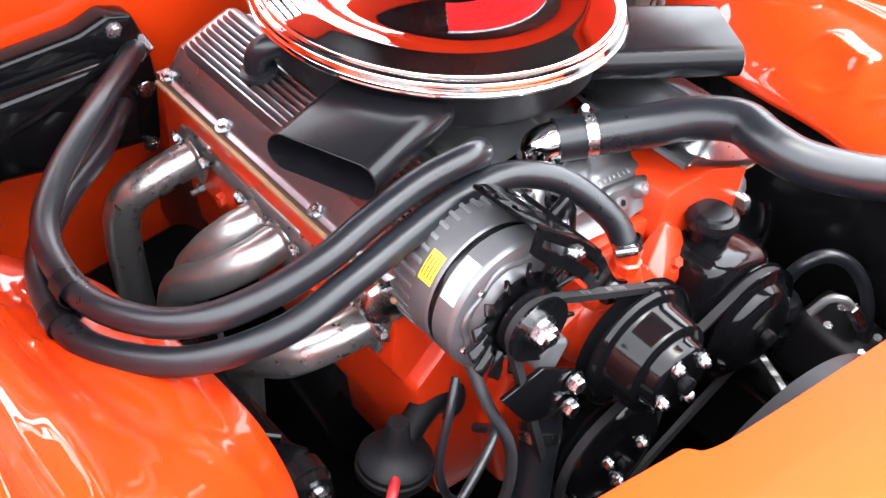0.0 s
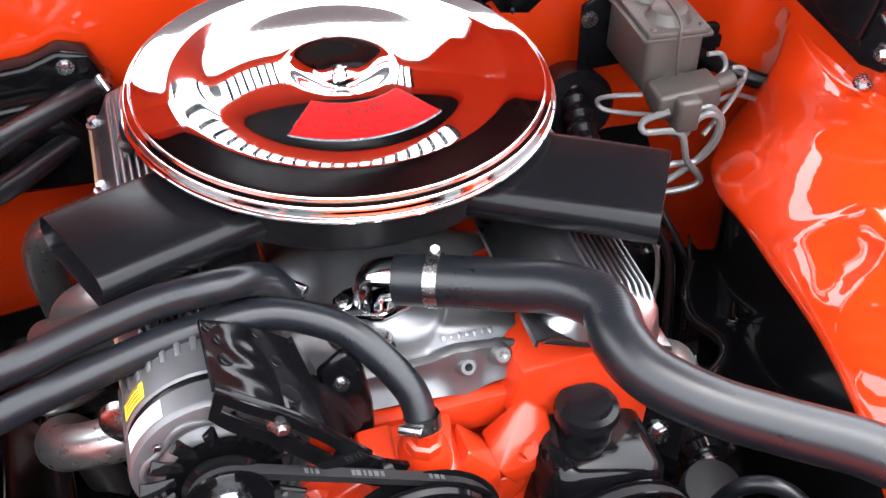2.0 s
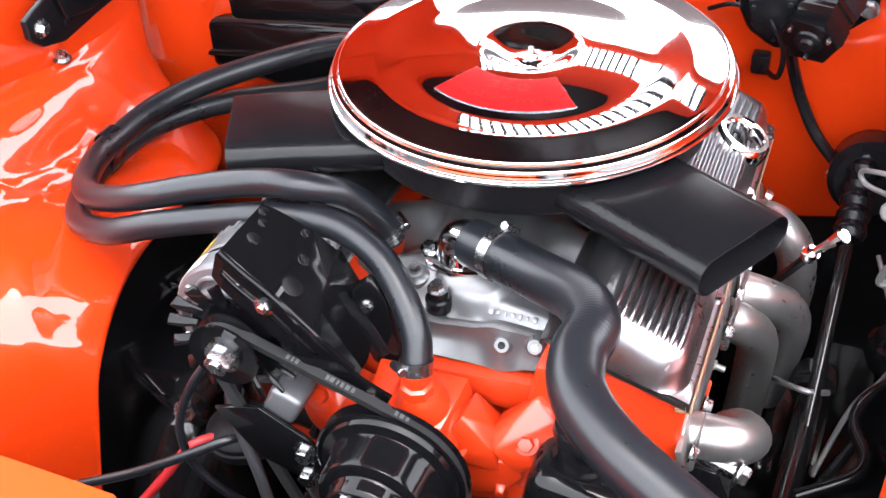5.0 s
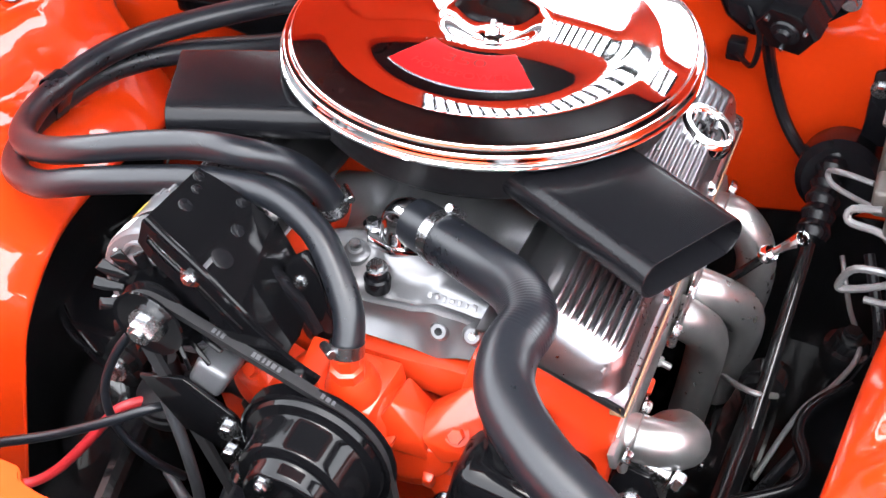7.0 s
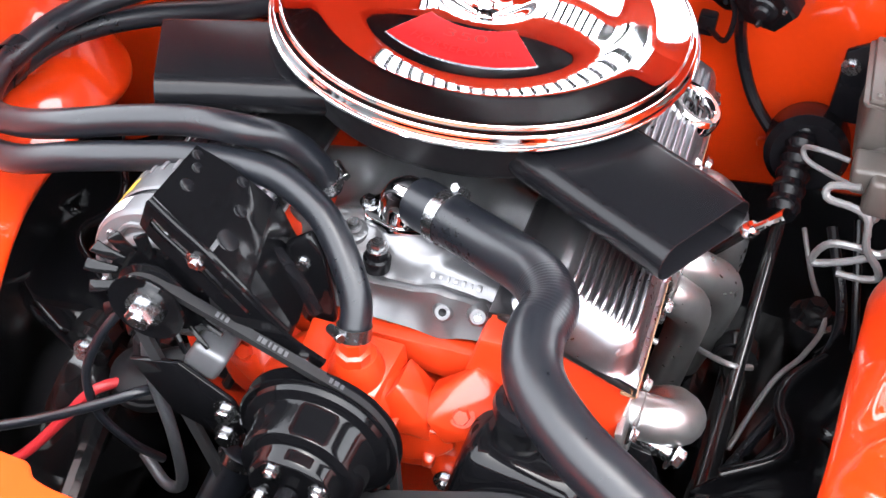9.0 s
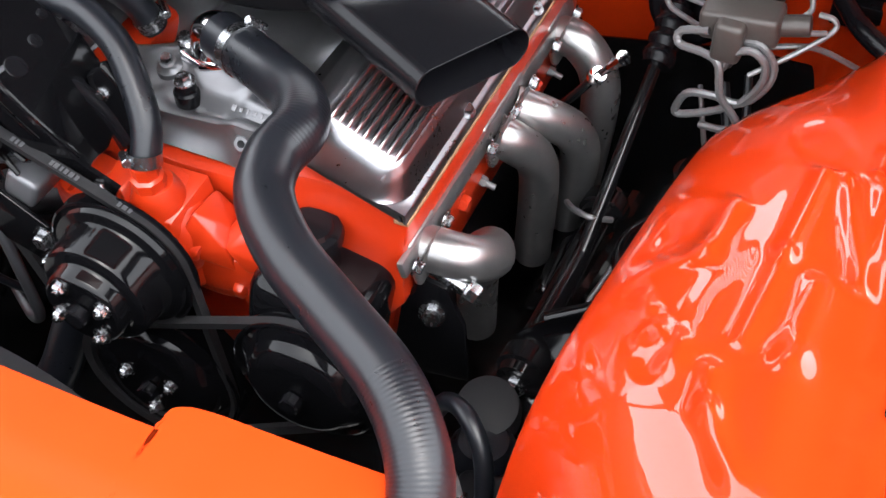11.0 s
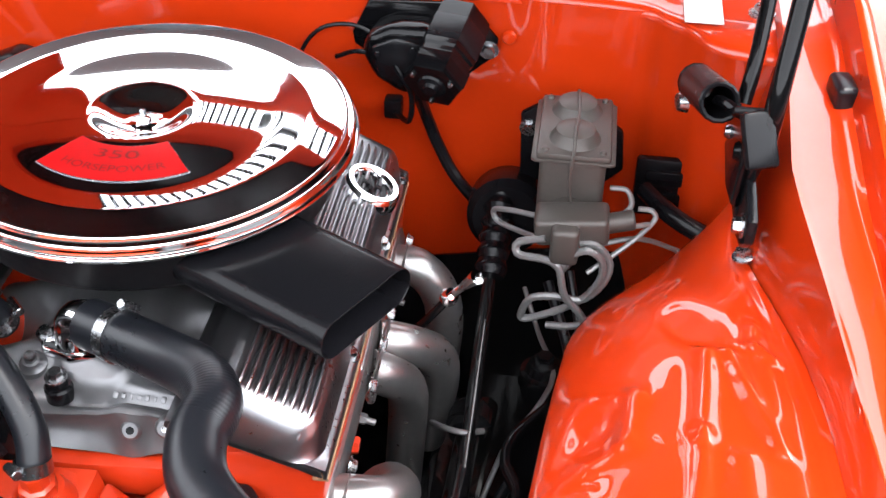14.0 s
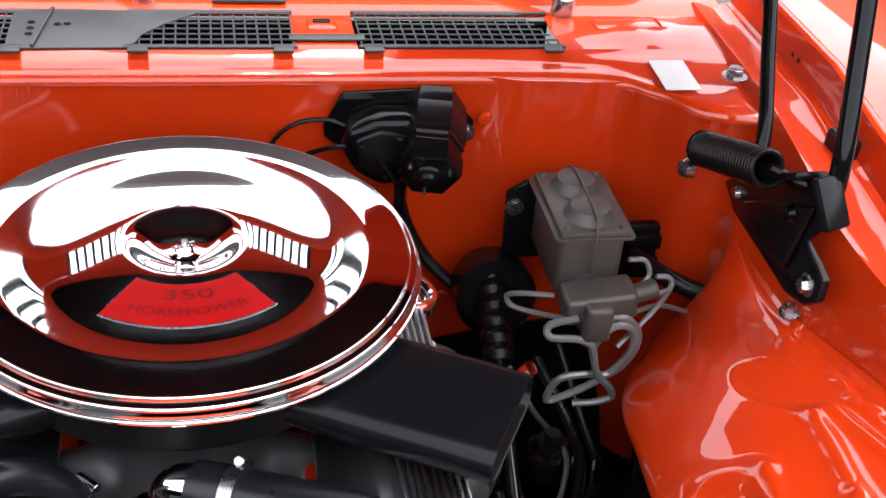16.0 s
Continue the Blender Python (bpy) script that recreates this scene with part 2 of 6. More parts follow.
def firewall():
    path = smooth_path([(x, y, 0) for x, y in WALL], 6)

    def f(u, v):
        p = along(path, u)
        z = 0.48 + v * 0.52
        y = p.y
        y -= 0.006 * math.exp(-((p.x - 0.10) / 0.05) ** 2) * math.exp(-((z - 0.86) / 0.12) ** 2)
        y -= 0.010 / (1 + math.exp(-(p.x - 0.345) / 0.006)) * (1 - 1 / (1 + math.exp(-(p.x - 0.47) / 0.006)))
        y -= 0.005 * math.exp(-((z - 0.845 + 0.25 * (p.x - 0.15)) / 0.010) ** 2) * math.exp(-((p.x - 0.16) / 0.09) ** 2)
        y -= 0.004 * math.exp(-((p.x - 0.06) / 0.012) ** 2) * math.exp(-((z - 0.80) / 0.07) ** 2)
        y += 0.004 * math.exp(-((p.x - 0.20) / 0.02) ** 2 - ((z - 0.80) / 0.03) ** 2)
        y += 0.0022 * noise.noise(Vector((p.x * 9, z * 9, 0))) + 0.0008 * noise.noise(Vector((p.x * 24, z * 24, 4)))
        return (p.x, y, z)
    wall = thing("firewall", "glossy orange painted steel firewall with pressed ribs", "firewall", kind="structure")
    part("panel", sheet(f, 170, 80, 0.002), PAINT, wall)
    for x, z in ((0.10, 0.80), (0.30, 0.70), (0.13, 0.70), (0.33, 0.95)):
        part("plug", lathe([(0, 0.004), (0.007, 0.003), (0.009, 0)], 16, axis((x, 0.293, z), (0, -1, 0))), PAINT, wall)
    # Board added to keep light from showing under the firewall.
    part("lower_board", box(1.36, 0.012, 0.26, pose(0, 0.312, 0.36), 0.003), BLACK_CHASSIS, wall, "black board added to close the gap below the firewall")
    # dark service plate on the driver side
    part("service_plate", join(box(0.072, 0.012, 0.078, pose(0.525, 0.232, 0.805), 0.004), box(0.05, 0.008, 0.02, pose(0.525, 0.226, 0.82), 0.003),
                               box(0.05, 0.008, 0.02, pose(0.525, 0.226, 0.79), 0.003)), BLACK_SATIN, wall, "black plastic service plate")
    return wall


def cowl():
    c = thing("cowl", "orange painted cowl panel below the windscreen", "cowl", kind="structure")
    edge = smooth_path([(x, y, 0) for x, y in WALL], 6)

    def strip(u, v):  # front lip, rounded over the firewall
        p = along(edge, u)
        y0, y1 = p.y - 0.004, 0.338
        if v < 0.3:
            a = v / 0.3 * math.pi / 2
            return (p.x, y0 + 0.012 * (1 - math.cos(a)), 0.992 + 0.012 * math.sin(a))
        k = (v - 0.3) / 0.7
        dip = 0.003 * math.sin(k * math.pi)
        wob = (0.0014 + 0.004 * max(0, min(1, (abs(p.x) - 0.40) / 0.08))) * noise.noise(Vector((p.x * 11, k * 2, 5))) * math.sin(k * math.pi)
        return (p.x, y0 + 0.012 + (y1 - y0 - 0.012) * k, 1.004 + 0.010 * k - dip + wob)
    part("front_lip", sheet(strip, 110, 14), PAINT, c)

    def rear(u, v):
        x = -0.66 + 1.32 * u
        return (x, 0.432 + 0.068 * v, 1.012 + 0.006 * v + 0.004 * math.sin(v * math.pi))
    part("rear_strip", sheet(rear, 40, 6), PAINT, c)
    for x0, x1 in ((-0.66, -0.425), (0.425, 0.66)):
        part("end_panel", sheet(lambda u, v: (x0 + (x1 - x0) * u, 0.338 + 0.094 * v, 1.013 + math.sin(v * 3.14) * math.sin(u * 3.14) * (0.006 + 0.004 * noise.noise(Vector((u * 5, v * 3, x0))))), 30, 14), PAINT, c)
    part("bridge", box(0.072, 0.096, 0.006, pose(0.155, 0.385, 1.010), 0.002), PAINT, c)
    part("bridge_pocket", box(0.034, 0.030, 0.006, pose(0.155, 0.405, 1.013), 0.004), PAINT, c)
    part("slot", box(0.020, 0.008, 0.003, pose(0.155, 0.408, 1.0165), 0.001), BLACK_SATIN, c, "dark slot")
    part("plenum", join(box(0.86, 0.01, 0.10, pose(0, 0.345, 0.955), 0), box(0.86, 0.01, 0.10, pose(0, 0.43, 0.955), 0), box(0.86, 0.09, 0.01, pose(0, 0.387, 0.91), 0)), BLACK_SATIN, c, "dark plenum below the grilles")
    # White stands in for the bright reflection on the metal tag.
    part("data_tag", box(0.042, 0.066, 0.0015, pose(0.541, 0.279, 1.0105, 3, 0, 0), 0.0006), WHITE_LABEL, c, "blank metal tag with its pale sheen put into the colour")
    part("pocket", box(0.085, 0.03, 0.006, pose(0.52, 0.40, 1.016, 0, 0, 4), 0.006, 3), PAINT, c)
    part("corner_bolt", bolt((0.600, 0.252, 1.021), (0, 0, 1), 0.020), STEEL, c, "plated bolt")
    return c


def cowl_grille():
    g = thing("cowl_grille", "dark grey wire mesh cowl vent grilles in a metal frame", "vent grille")
    for x0, x1, cut in ((-0.42, -0.167, 0), (-0.06, 0.119, 1), (0.195, 0.425, 2)):
        y0, y1 = 0.346, 0.430
        n = max(2, round((x1 - x0) / 0.0125))
        for i in range(n + 1):
            x = x0 + (x1 - x0) * i / n
            ya, yb = y0, y1
            if cut == 1:
                yb = min(y1, y0 + 0.02 + (x - x0) * 1.6)
            if cut == 2:
                yb = min(y1, y0 + 0.015 + (x1 - x) * 2.2)
            part("wire", rod((x, ya, 1.0145), (x, yb, 1.0145), 0.0011, 6), GREY_PLASTIC, g)
        for j in range(7):
            y = y0 + (y1 - y0) * j / 6
            xa = x0 + (max(0, y - y0 - 0.02) / 1.6 if cut == 1 else 0)
            xb = x1 - (max(0, y - y0 - 0.015) / 2.2 if cut == 2 else 0)
            part("cross_wire", rod((xa, y, 1.0155), (xb, y, 1.0155), 0.0011, 6), GREY_PLASTIC, g)
        for y in (y0 - 0.005, y1 + 0.004):
            part("frame_bar", box(x1 - x0 + 0.008, 0.006, 0.003, pose((x0 + x1) / 2, y, 1.016), 0.001), GREY_PLASTIC, g)
        for x in (x0 + 0.012, x1 - 0.012):
            part("mounting_tab", box(0.022, 0.018, 0.003, pose(x, y0 - 0.010, 1.0165), 0.001), GREY_PLASTIC, g)
    plate = [(-0.185, 0.336), (-0.06, 0.338), (-0.05, 0.352), (-0.045, 0.37), (-0.02, 0.40), (0.02, 0.432), (-0.12, 0.437), (-0.185, 0.437)]
    part("centre_plate", prism(plate, 0.0025, pose(0, 0, 1.0145), 0.0008), GREY_PLASTIC, g)
    part("plate_fold", box(0.004, 0.10, 0.006, pose(-0.150, 0.387, 1.018, 0, 0, -8), 0.001), GREY_PLASTIC, g)
    for x, y in ((-0.163, 0.40), (-0.163, 0.385), (-0.163, 0.37), (-0.135, 0.395), (-0.125, 0.396)):
        part("hole", lathe([(0, 0), (0.0042, 0)], 14, pose(x, y, 1.0176)), BLACK_SATIN, g)
    part("centre_link", prism([(0.115, 0.357), (0.20, 0.357), (0.20, 0.372), (0.115, 0.372)], 0.003, pose(0, 0, 1.0145), 0.001), GREY_PLASTIC, g)
    return g


def windscreen():
    w = thing("windscreen", "dark tinted windscreen reflecting a pale sky", "windscreen", kind="structure")
    a = radians(33)

    def f(u, v):
        x = -0.68 + 1.36 * u
        y = 0.505 + 0.06 * (2 * u - 1) ** 2 + 0.62 * v * math.cos(a)
        return (x, y, 1.014 + 0.62 * v * math.sin(a) + 0.01 * math.sin(v * 3.14))
    part("pane", sheet(f, 24, 10, 0.005), GLASS, w)
    part("rubber_gasket", tube([(-0.66, 0.545, 1.02), (-0.4, 0.516, 1.02), (0, 0.500, 1.02), (0.4, 0.516, 1.02), (0.645, 0.545, 1.022)], 0.0065, 8), RUBBER, w, "black rubber gasket")
    part("clip", join(box(0.085, 0.022, 0.004, pose(0.075, 0.462, 1.021), 0.001), box(0.05, 0.022, 0.018, pose(0.075, 0.485, 1.028, -30), 0.003), box(0.062, 0.012, 0.006, pose(0.075, 0.498, 1.040), 0.002)), GREY_PLASTIC, w, "grey metal clip")
    part("gasket_clip", join(box(0.018, 0.010, 0.016, pose(0.50, 0.512, 1.025), 0.002), bolt((0.50, 0.504, 1.022), (0, -1, 0.5), 0.008)), BLACK_SATIN, w)
    return w


def cabin():
    # Sheet added to block bright ground showing below the firewall.
    single("closing_floor", box(1.5, 1.7, 0.04, pose(0, 1.07, 0.25), 0.01), BLACK_MATT, "plain black sheet added behind the firewall to hide bright ground", "floor pan", kind="structure")
    c = box(1.3, 1.4, 0.25, pose(0, 1.35, 1.1), 0.03)
    single("dashboard", c, CABIN, "dark dashboard top behind the windscreen", "dashboard")


def wiper(screen, px, py, tx, ty, tz):
    a, b = Vector((px, py, 1.030)), Vector((tx, ty, tz))
    d = (b - a).normalized()
    w = part("wiper_arm", tube([a + Vector((0, 0, 0.004)), a.lerp(b, 0.15) + Vector((0, 0, 0.006)), a.lerp(b, 0.5), b], [0.011, 0.0095, 0.007, 0.005], 8), STEEL, screen, "silver metal wiper arm")
    part("pivot", join(lathe([(0, 0.010), (0.011, 0.008), (0.014, 0), (0.014, -0.016)], 20, axis(a, (0, -0.2, 1)))), STEEL, w)
    part("blade", tube([a.lerp(b, 0.35) + Vector((0.02, 0.03, -0.006)), b + Vector((0.0, 0.01, -0.004)), b + d * 0.1], 0.004, 8), BLACK_SATIN, w, "black wiper blade")


# the inner edge of each wheel-house panel, from the firewall forward (x counted from the middle)
EDGE_R = [(0.60, 0.17, 0.77), (0.535, 0.15, 0.745), (0.49, 0.10, 0.745), (0.455, 0.045, 0.765), (0.430, -0.02, 0.783), (0.420, -0.09, 0.798), (0.410, -0.18, 0.806), (0.402, -0.27, 0.812), (0.393, -0.35, 0.806), (0.388, -0.42, 0.780), (0.388, -0.50, 0.72), (0.388, -0.58, 0.65)]
EDGE_L = [(0.60, 0.17, 0.77), (0.52, 0.14, 0.735), (0.46, 0.09, 0.738), (0.425, 0.026, 0.751), (0.414, -0.05, 0.766), (0.407, -0.12, 0.776), (0.400, -0.20, 0.775), (0.392, -0.26, 0.758), (0.388, -0.31, 0.714), (0.392, -0.33, 0.65), (0.40, -0.345, 0.57), (0.41, -0.36, 0.48)]
RAIL = [(0.60, 0.17, 0.885), (0.587, 0.06, 0.888), (0.588, -0.014, 0.892), (0.604, -0.10, 0.905), (0.619, -0.18, 0.916), (0.627, -0.26, 0.925), (0.630, -0.34, 0.930), (0.632, -0.42, 0.938), (0.637, -0.52, 0.945), (0.642, -0.62, 0.948), (0.646, -0.70, 0.948)]
GUTTER = [(0.46, 0.625), (0.10, 0.617), (0.0, 0.612), (-0.15, 0.627), (-0.35, 0.645), (-0.45, 0.654), (-0.60, 0.658), (-0.85, 0.660)]


# pressed ridges (up) and hollows (down) of the wheel-house panels: along, across, to along, to across, height, width
CREASES = {
    1: [(0.44, 0.63, 0.56, 0.6, 0.00672, 0.00979), (0.56, 0.6, 0.67, 0.575, 0.0047, 0.00876), (0.43, 0.64, 0.425, 0.71, 0.0047, 0.00927), (0.43, 0.72, 0.56, 0.835, 0.00672, 0.00876),
        (0.56, 0.845, 0.36, 0.86, 0.00538, 0.00824), (0.34, 0.86, 0.4, 0.82, 0.00538, 0.0067), (0.4, 0.82, 0.415, 0.89, 0.00538, 0.0067), (0.415, 0.9, 0.37, 0.96, 0.00538, 0.0067),
        (0.58, 0.725, 0.68, 0.72, 0.00605, 0.0124), (0.68, 0.72, 0.78, 0.73, 0.00739, 0.0196), (0.71, 0.52, 0.745, 0.55, 0.00605, 0.00979), (0.745, 0.55, 0.79, 0.66, 0.00605, 0.00979),
        (0.52, 0.1, 0.52, 0.36, 0.00336, 0.0124), (0.52, 0.37, 0.58, 0.34, 0.00605, 0.0113), (0.58, 0.34, 0.635, 0.1, 0.00336, 0.0103), (0.57, 0.2, 0.6, 0.12, -0.00403, 0.0124),
        (0.65, 0.2, 0.66, 0.24, 0.00403, 0.00824), (0.69, 0.4, 0.71, 0.4, 0.00403, 0.0103), (0.7, 0.32, 0.72, 0.33, -0.00269, 0.00927),
        (0.71, 0.06, 0.735, 0.11, 0.00538, 0.00927), (0.67, 0.1, 0.69, 0.28, -0.00403, 0.00824), (0.73, 0.9, 0.725, 0.97, 0.00538, 0.00927), (0.62, 0.97, 0.66, 0.92, 0.00672, 0.00824)],
    -1: [(0.20, 0.80, 0.20, 0.52, 0.0042, 0.016), (0.26, 0.70, 0.27, 0.45, -0.0036, 0.014), (0.29, 0.57, 0.37, 0.51, 0.005, 0.010), (0.37, 0.51, 0.55, 0.58, 0.005, 0.010),
         (0.62, 0.32, 0.74, 0.17, 0.0036, 0.012), (0.54, 0.78, 0.66, 0.82, 0.006, 0.017), (0.64, 0.06, 0.71, 0.06, 0.004, 0.009)],
}

# pressed pans: along, across, half sizes in metres, height
PANS = {1: [(0.565, 0.22, 0.030, 0.022, -0.005), (0.385, 0.90, 0.020, 0.014, -0.004), (0.37, 0.60, 0.042, 0.030, -0.005), (0.69, 0.30, 0.016, 0.012, 0.004)],
        -1: [(0.23, 0.62, 0.030, 0.040, -0.003)]}


def fender(side, edge):
    """The wheel-house panel, the gutter along the fender and the fender's top on one side (1 driver, -1 passenger)."""
    s = side
    inner = [Vector((s * x, y, z)) for x, y, z in smooth_path(edge, 6)]
    outer = [Vector((s * x, y, z)) for x, y, z in smooth_path(RAIL, 6)]
    name = "driver side" if s > 0 else "passenger side"
    fd = thing("inner_fender", f"glossy orange pressed steel inner fender, {name}, with creases and bolts", "inner fender", "inner fenders")

    rng = random.Random(5 + s)
    marks = list(CREASES[s])
    for _ in range(3 if s < 0 else 0):
        u0, k0, turn = rng.uniform(0.12, 0.72), rng.uniform(0.3, 0.93), rng.uniform(-0.6, 0.6)
        marks.append((u0, k0, u0 + 0.04 * math.cos(turn), k0 + 0.14 * math.sin(turn), rng.choice((-1, 1)) * rng.uniform(0.002, 0.0045), rng.uniform(0.006, 0.010)))

    def f(u, v):
        a, b = along(inner, u), along(outer, u)
        if v < 0.06:  # the rolled-down edge
            k = v / 0.06
            return a + Vector((s * -0.0015 * math.sin(k * math.pi), 0, -0.010 * (1 - k)))
        k = (v - 0.06) / 0.94
        p = a.lerp(b, k)
        bulge = (0.026 if s > 0 else 0.010) * math.sin(math.pi * k ** 0.8) * (0.35 + 0.65 * math.sin(math.pi * min(1, u * 1.2)))
        if s < 0:  # hollow where the heater hoses pass
            bulge -= 0.042 * math.exp(-((k - 0.50) / 0.22) ** 2 - ((p.y + 0.10) / 0.15) ** 2)
        # pressed ridges and shallow dents
        relief = 0.0
        for u0, k0, u1, k1, h, w in marks:
            ax, ay, bx, by = u0 * 0.9, k0 * 0.23, u1 * 0.9, k1 * 0.23
            qx, qy = u * 0.9 - ax, k * 0.23 - ay
            L = (bx - ax) ** 2 + (by - ay) ** 2
            c = max(0, min(1, (qx * (bx - ax) + qy * (by - ay)) / L))
            relief += h * math.exp(-((qx - c * (bx - ax)) ** 2 + (qy - c * (by - ay)) ** 2) / w ** 2)
        for u0, k0, ru, rk, h in PANS[s]:
            d = math.hypot((u - u0) * 0.9 / ru, (k - k0) * 0.23 / rk)
            relief += h / (1 + math.exp((d - 1) / 0.12))
        step = 0.006 / (1 + math.exp(-(k - 0.90) / 0.010))
        dent = (0.0012 if s > 0 else 0.0030) * noise.noise(Vector((p.x * 13 + p.y * 5, p.y * 7, 3 + s))) + (0.0004 if s > 0 else 0.0008) * noise.noise(Vector((p.x * 34 + p.y * 9, p.y * 18, 7 + s)))
        fade = math.sin(math.pi * min(1, k * 1.05)) ** 0.5 if 0 < k < 0.95 else 0
        return p + Vector((-s * bulge * 0.35, 0, bulge + (relief + dent - step) * fade))
    part("wheelhouse", sheet(f, 220, 100, 0.0015), PAINT, fd)

    top = lambda y: 0.985 + 0.036 * max(0, min(1, (y + 0.05) / 0.25)) - 0.022 * max(0, min(1, (-y - 0.05) / 0.35))
    ys = lambda u: 0.46 - 1.30 * u

    def edge_x(y):  # the gutter's inner edge
        for (ya, xa), (yb, xb) in zip(GUTTER[:-1], GUTTER[1:]):
            if ya >= y >= yb:
                return xa + (xb - xa) * (ya - y) / (ya - yb)
        return GUTTER[-1][1]

    def wall(u, v):  # upright wall between the wheel-house panel and the gutter
        y = ys(u)
        k = max(0, min(1, (0.17 - y) / 0.87))
        b = along(outer, k) if y < 0.17 else Vector((s * 0.60, y, 0.885))
        t = top(y)
        lo = b.z - 0.004
        return (b.x + (s * edge_x(y) - b.x) * v ** 1.4, y, lo + (max(t, lo + 0.006) - lo) * v)
    part("side_wall", sheet(wall, 60, 8, 0.0015), PAINT, fd)

    def gutter(u, v):
        y = ys(u)
        k = max(0, min(1, (0.17 - y) / 0.87))
        b = along(outer, k) if y < 0.17 else Vector((s * 0.60, y, 0.885))
        t = max(top(y), b.z + 0.002)
        x0, x1 = edge_x(y), 0.676
        if v < 0.6:
            k = v / 0.6
            bead = 0.010 * k * max(0, min(1, (-0.02 - y) / 0.15)) + 0.0010 * math.exp(-((k - 0.82) / 0.05) ** 2) + 0.0016 * noise.noise(Vector((x0 * 9 + k, y * 11, 2 + s)))
            return (s * (x0 + (x1 - x0) * k), y, t - 0.004 * math.sin(k * math.pi) + bead * min(1, k * 8, (1 - k) * 8))
        if v < 0.8:
            k = (v - 0.6) / 0.2
            return (s * (x1 + 0.006 * k), y, t + 0.040 * k)
        k = (v - 0.8) / 0.2
        return (s * (x1 + 0.006 + 0.014 * k), y, t + 0.040 + 0.003 * math.sin(k * math.pi))
    part("gutter", sheet(gutter, 90, 40, 0.0015), PAINT, fd)

    def skin(u, v):
        y = 0.95 - 2.18 * u
        t = (top(y) if y < 0.46 else top(0.46)) + 0.038 - 0.05 * max(0, -0.44 - y)
        a = v * 1.75
        return (s * (0.698 + 0.25 * math.sin(min(a, math.pi / 2)) + 0.01 * v), y, t - 0.09 * (1 - math.cos(min(a, math.pi / 2))) - 2.0 * max(0, v - 0.7))
    part("outer_skin", sheet(skin, 40, 24, 0.0015), PAINT, fd, "orange outer fender skin")

    # dark panel added below the rolled edge, carried low to block ground light
    def splash(u, v):
        a = along(inner, u)
        return (a.x + s * (0.02 + 0.05 * v), a.y, a.z - 0.008 - (a.z - 0.06) * v)
    part("splash_panel", sheet(splash, 40, 8, 0.002), BLACK_CHASSIS, fd, "black closing panel added below the rolled edge")
    part("bolt", bolt((s * 0.584, -0.014, 0.897), (-s * 0.3, 0, 1), 0.016), STEEL, fd, "plated bolt")
    if s > 0:
        part("bolt", bolt((0.637, -0.402, 0.939), (-0.4, 0, 1), 0.018), STEEL, fd, "plated bolt")
        part("bolt", bolt((0.658, -0.432, 0.956), (-0.9, -0.2, 0.4), 0.015), STEEL, fd, "plated bolt")
        for y in (0.27, 0.255):
            part("hole", lathe([(0, 0), (0.0035, 0)], 12, axis((0.673, y, 1.040), (-1, 0, 0))), BLACK_SATIN, fd)
    part("bump_stop", join(box(0.022, 0.04, 0.026, pose(s * 0.668, 0.114, 1.012, 0, 0, 8), 0.006, 3)), RUBBER, fd, "black rubber bump stop")
    part("bump_stop", join(box(0.030, 0.05, 0.03, pose(s * 0.665, -0.50, 0.985), 0.005, 3)), RUBBER, fd, "black rubber bump stop")
    return fd


def radiator_support():
    r = thing("radiator_support", "bright orange painted upper radiator support panel", "radiator support")
    edge = [(-0.66, -0.53), (-0.30, -0.542), (-0.19, -0.547), (-0.172, -0.549), (-0.157, -0.560), (-0.10, -0.564), (0.15, -0.566), (0.17, -0.56), (0.185, -0.54), (0.30, -0.535), (0.66, -0.52)]
    pts = smooth_path([(x, y, 0) for x, y in edge], 6)

    def f(u, v):
        p = along(pts, u)
        if v < 0.08:
            k = v / 0.08
            return (p.x, p.y, 0.845 + 0.015 * k)
        k = (v - 0.08) / 0.92
        y = p.y + (-1.02 - p.y) * k
        crease = 0.007 / (1 + math.exp((y + 0.622) / 0.003))
        return (p.x, y, 0.860 - crease - 0.10 * max(0, k - 0.55) ** 1.3)
    part("panel", sheet(lambda u, v: f(u, 0.08 + 0.92 * v), 90, 60, 0.002), PAINT_UNGLOSSED, r)
    part("flange", sheet(lambda u, v: f(u, 0.0799 * v), 90, 3, 0.002), PAINT_UNGLOSSED, r)
    # Unseen closing panel, added and carried low to keep ground light out.
    part("front_panel", sheet(lambda u, v: (-0.87 + 1.74 * u, -1.22 + 0.20 * (2 * u - 1) ** 2 - 0.05 * math.sin(v * 3.14), 0.83 - 0.70 * v), 30, 10, 0.002), PAINT_UNGLOSSED, r)
    part("nose_top", sheet(lambda u, v: (-0.87 + 1.74 * u, -1.02 - (0.20 - 0.20 * (2 * u - 1) ** 2) * v, 0.822 + 0.008 * v), 30, 6, 0.002), PAINT_UNGLOSSED, r)
    return r


def radiator():
    r = thing("radiator_fan_shroud", "dark grey plastic fan shroud in front of the black radiator", "fan shroud")
    m = axis((-0.01, -0.556, 0.685), (0, -1, 0))
    part("shroud_ring", lathe([(0.166, -0.010), (0.170, -0.010), (0.1715, 0.0), (0.172, 0.035), (0.172, 0.04), (0.166, 0.04), (0.165, 0.004)], 72, m, closed=True), BLACK_MATT, r)
    part("core", box(0.62, 0.03, 0.50, pose(0.0, -0.590, 0.57), 0.004), BLACK_SATIN, r, "black radiator core")
    hub = lathe([(0, 0.03), (0.05, 0.028), (0.06, 0.0), (0.06, -0.02), (0, -0.02)], 32, axis((-0.01, -0.57, 0.560), (0, -1, 0)))
    part("motor", hub, BLACK_SATIN, r)
    return r


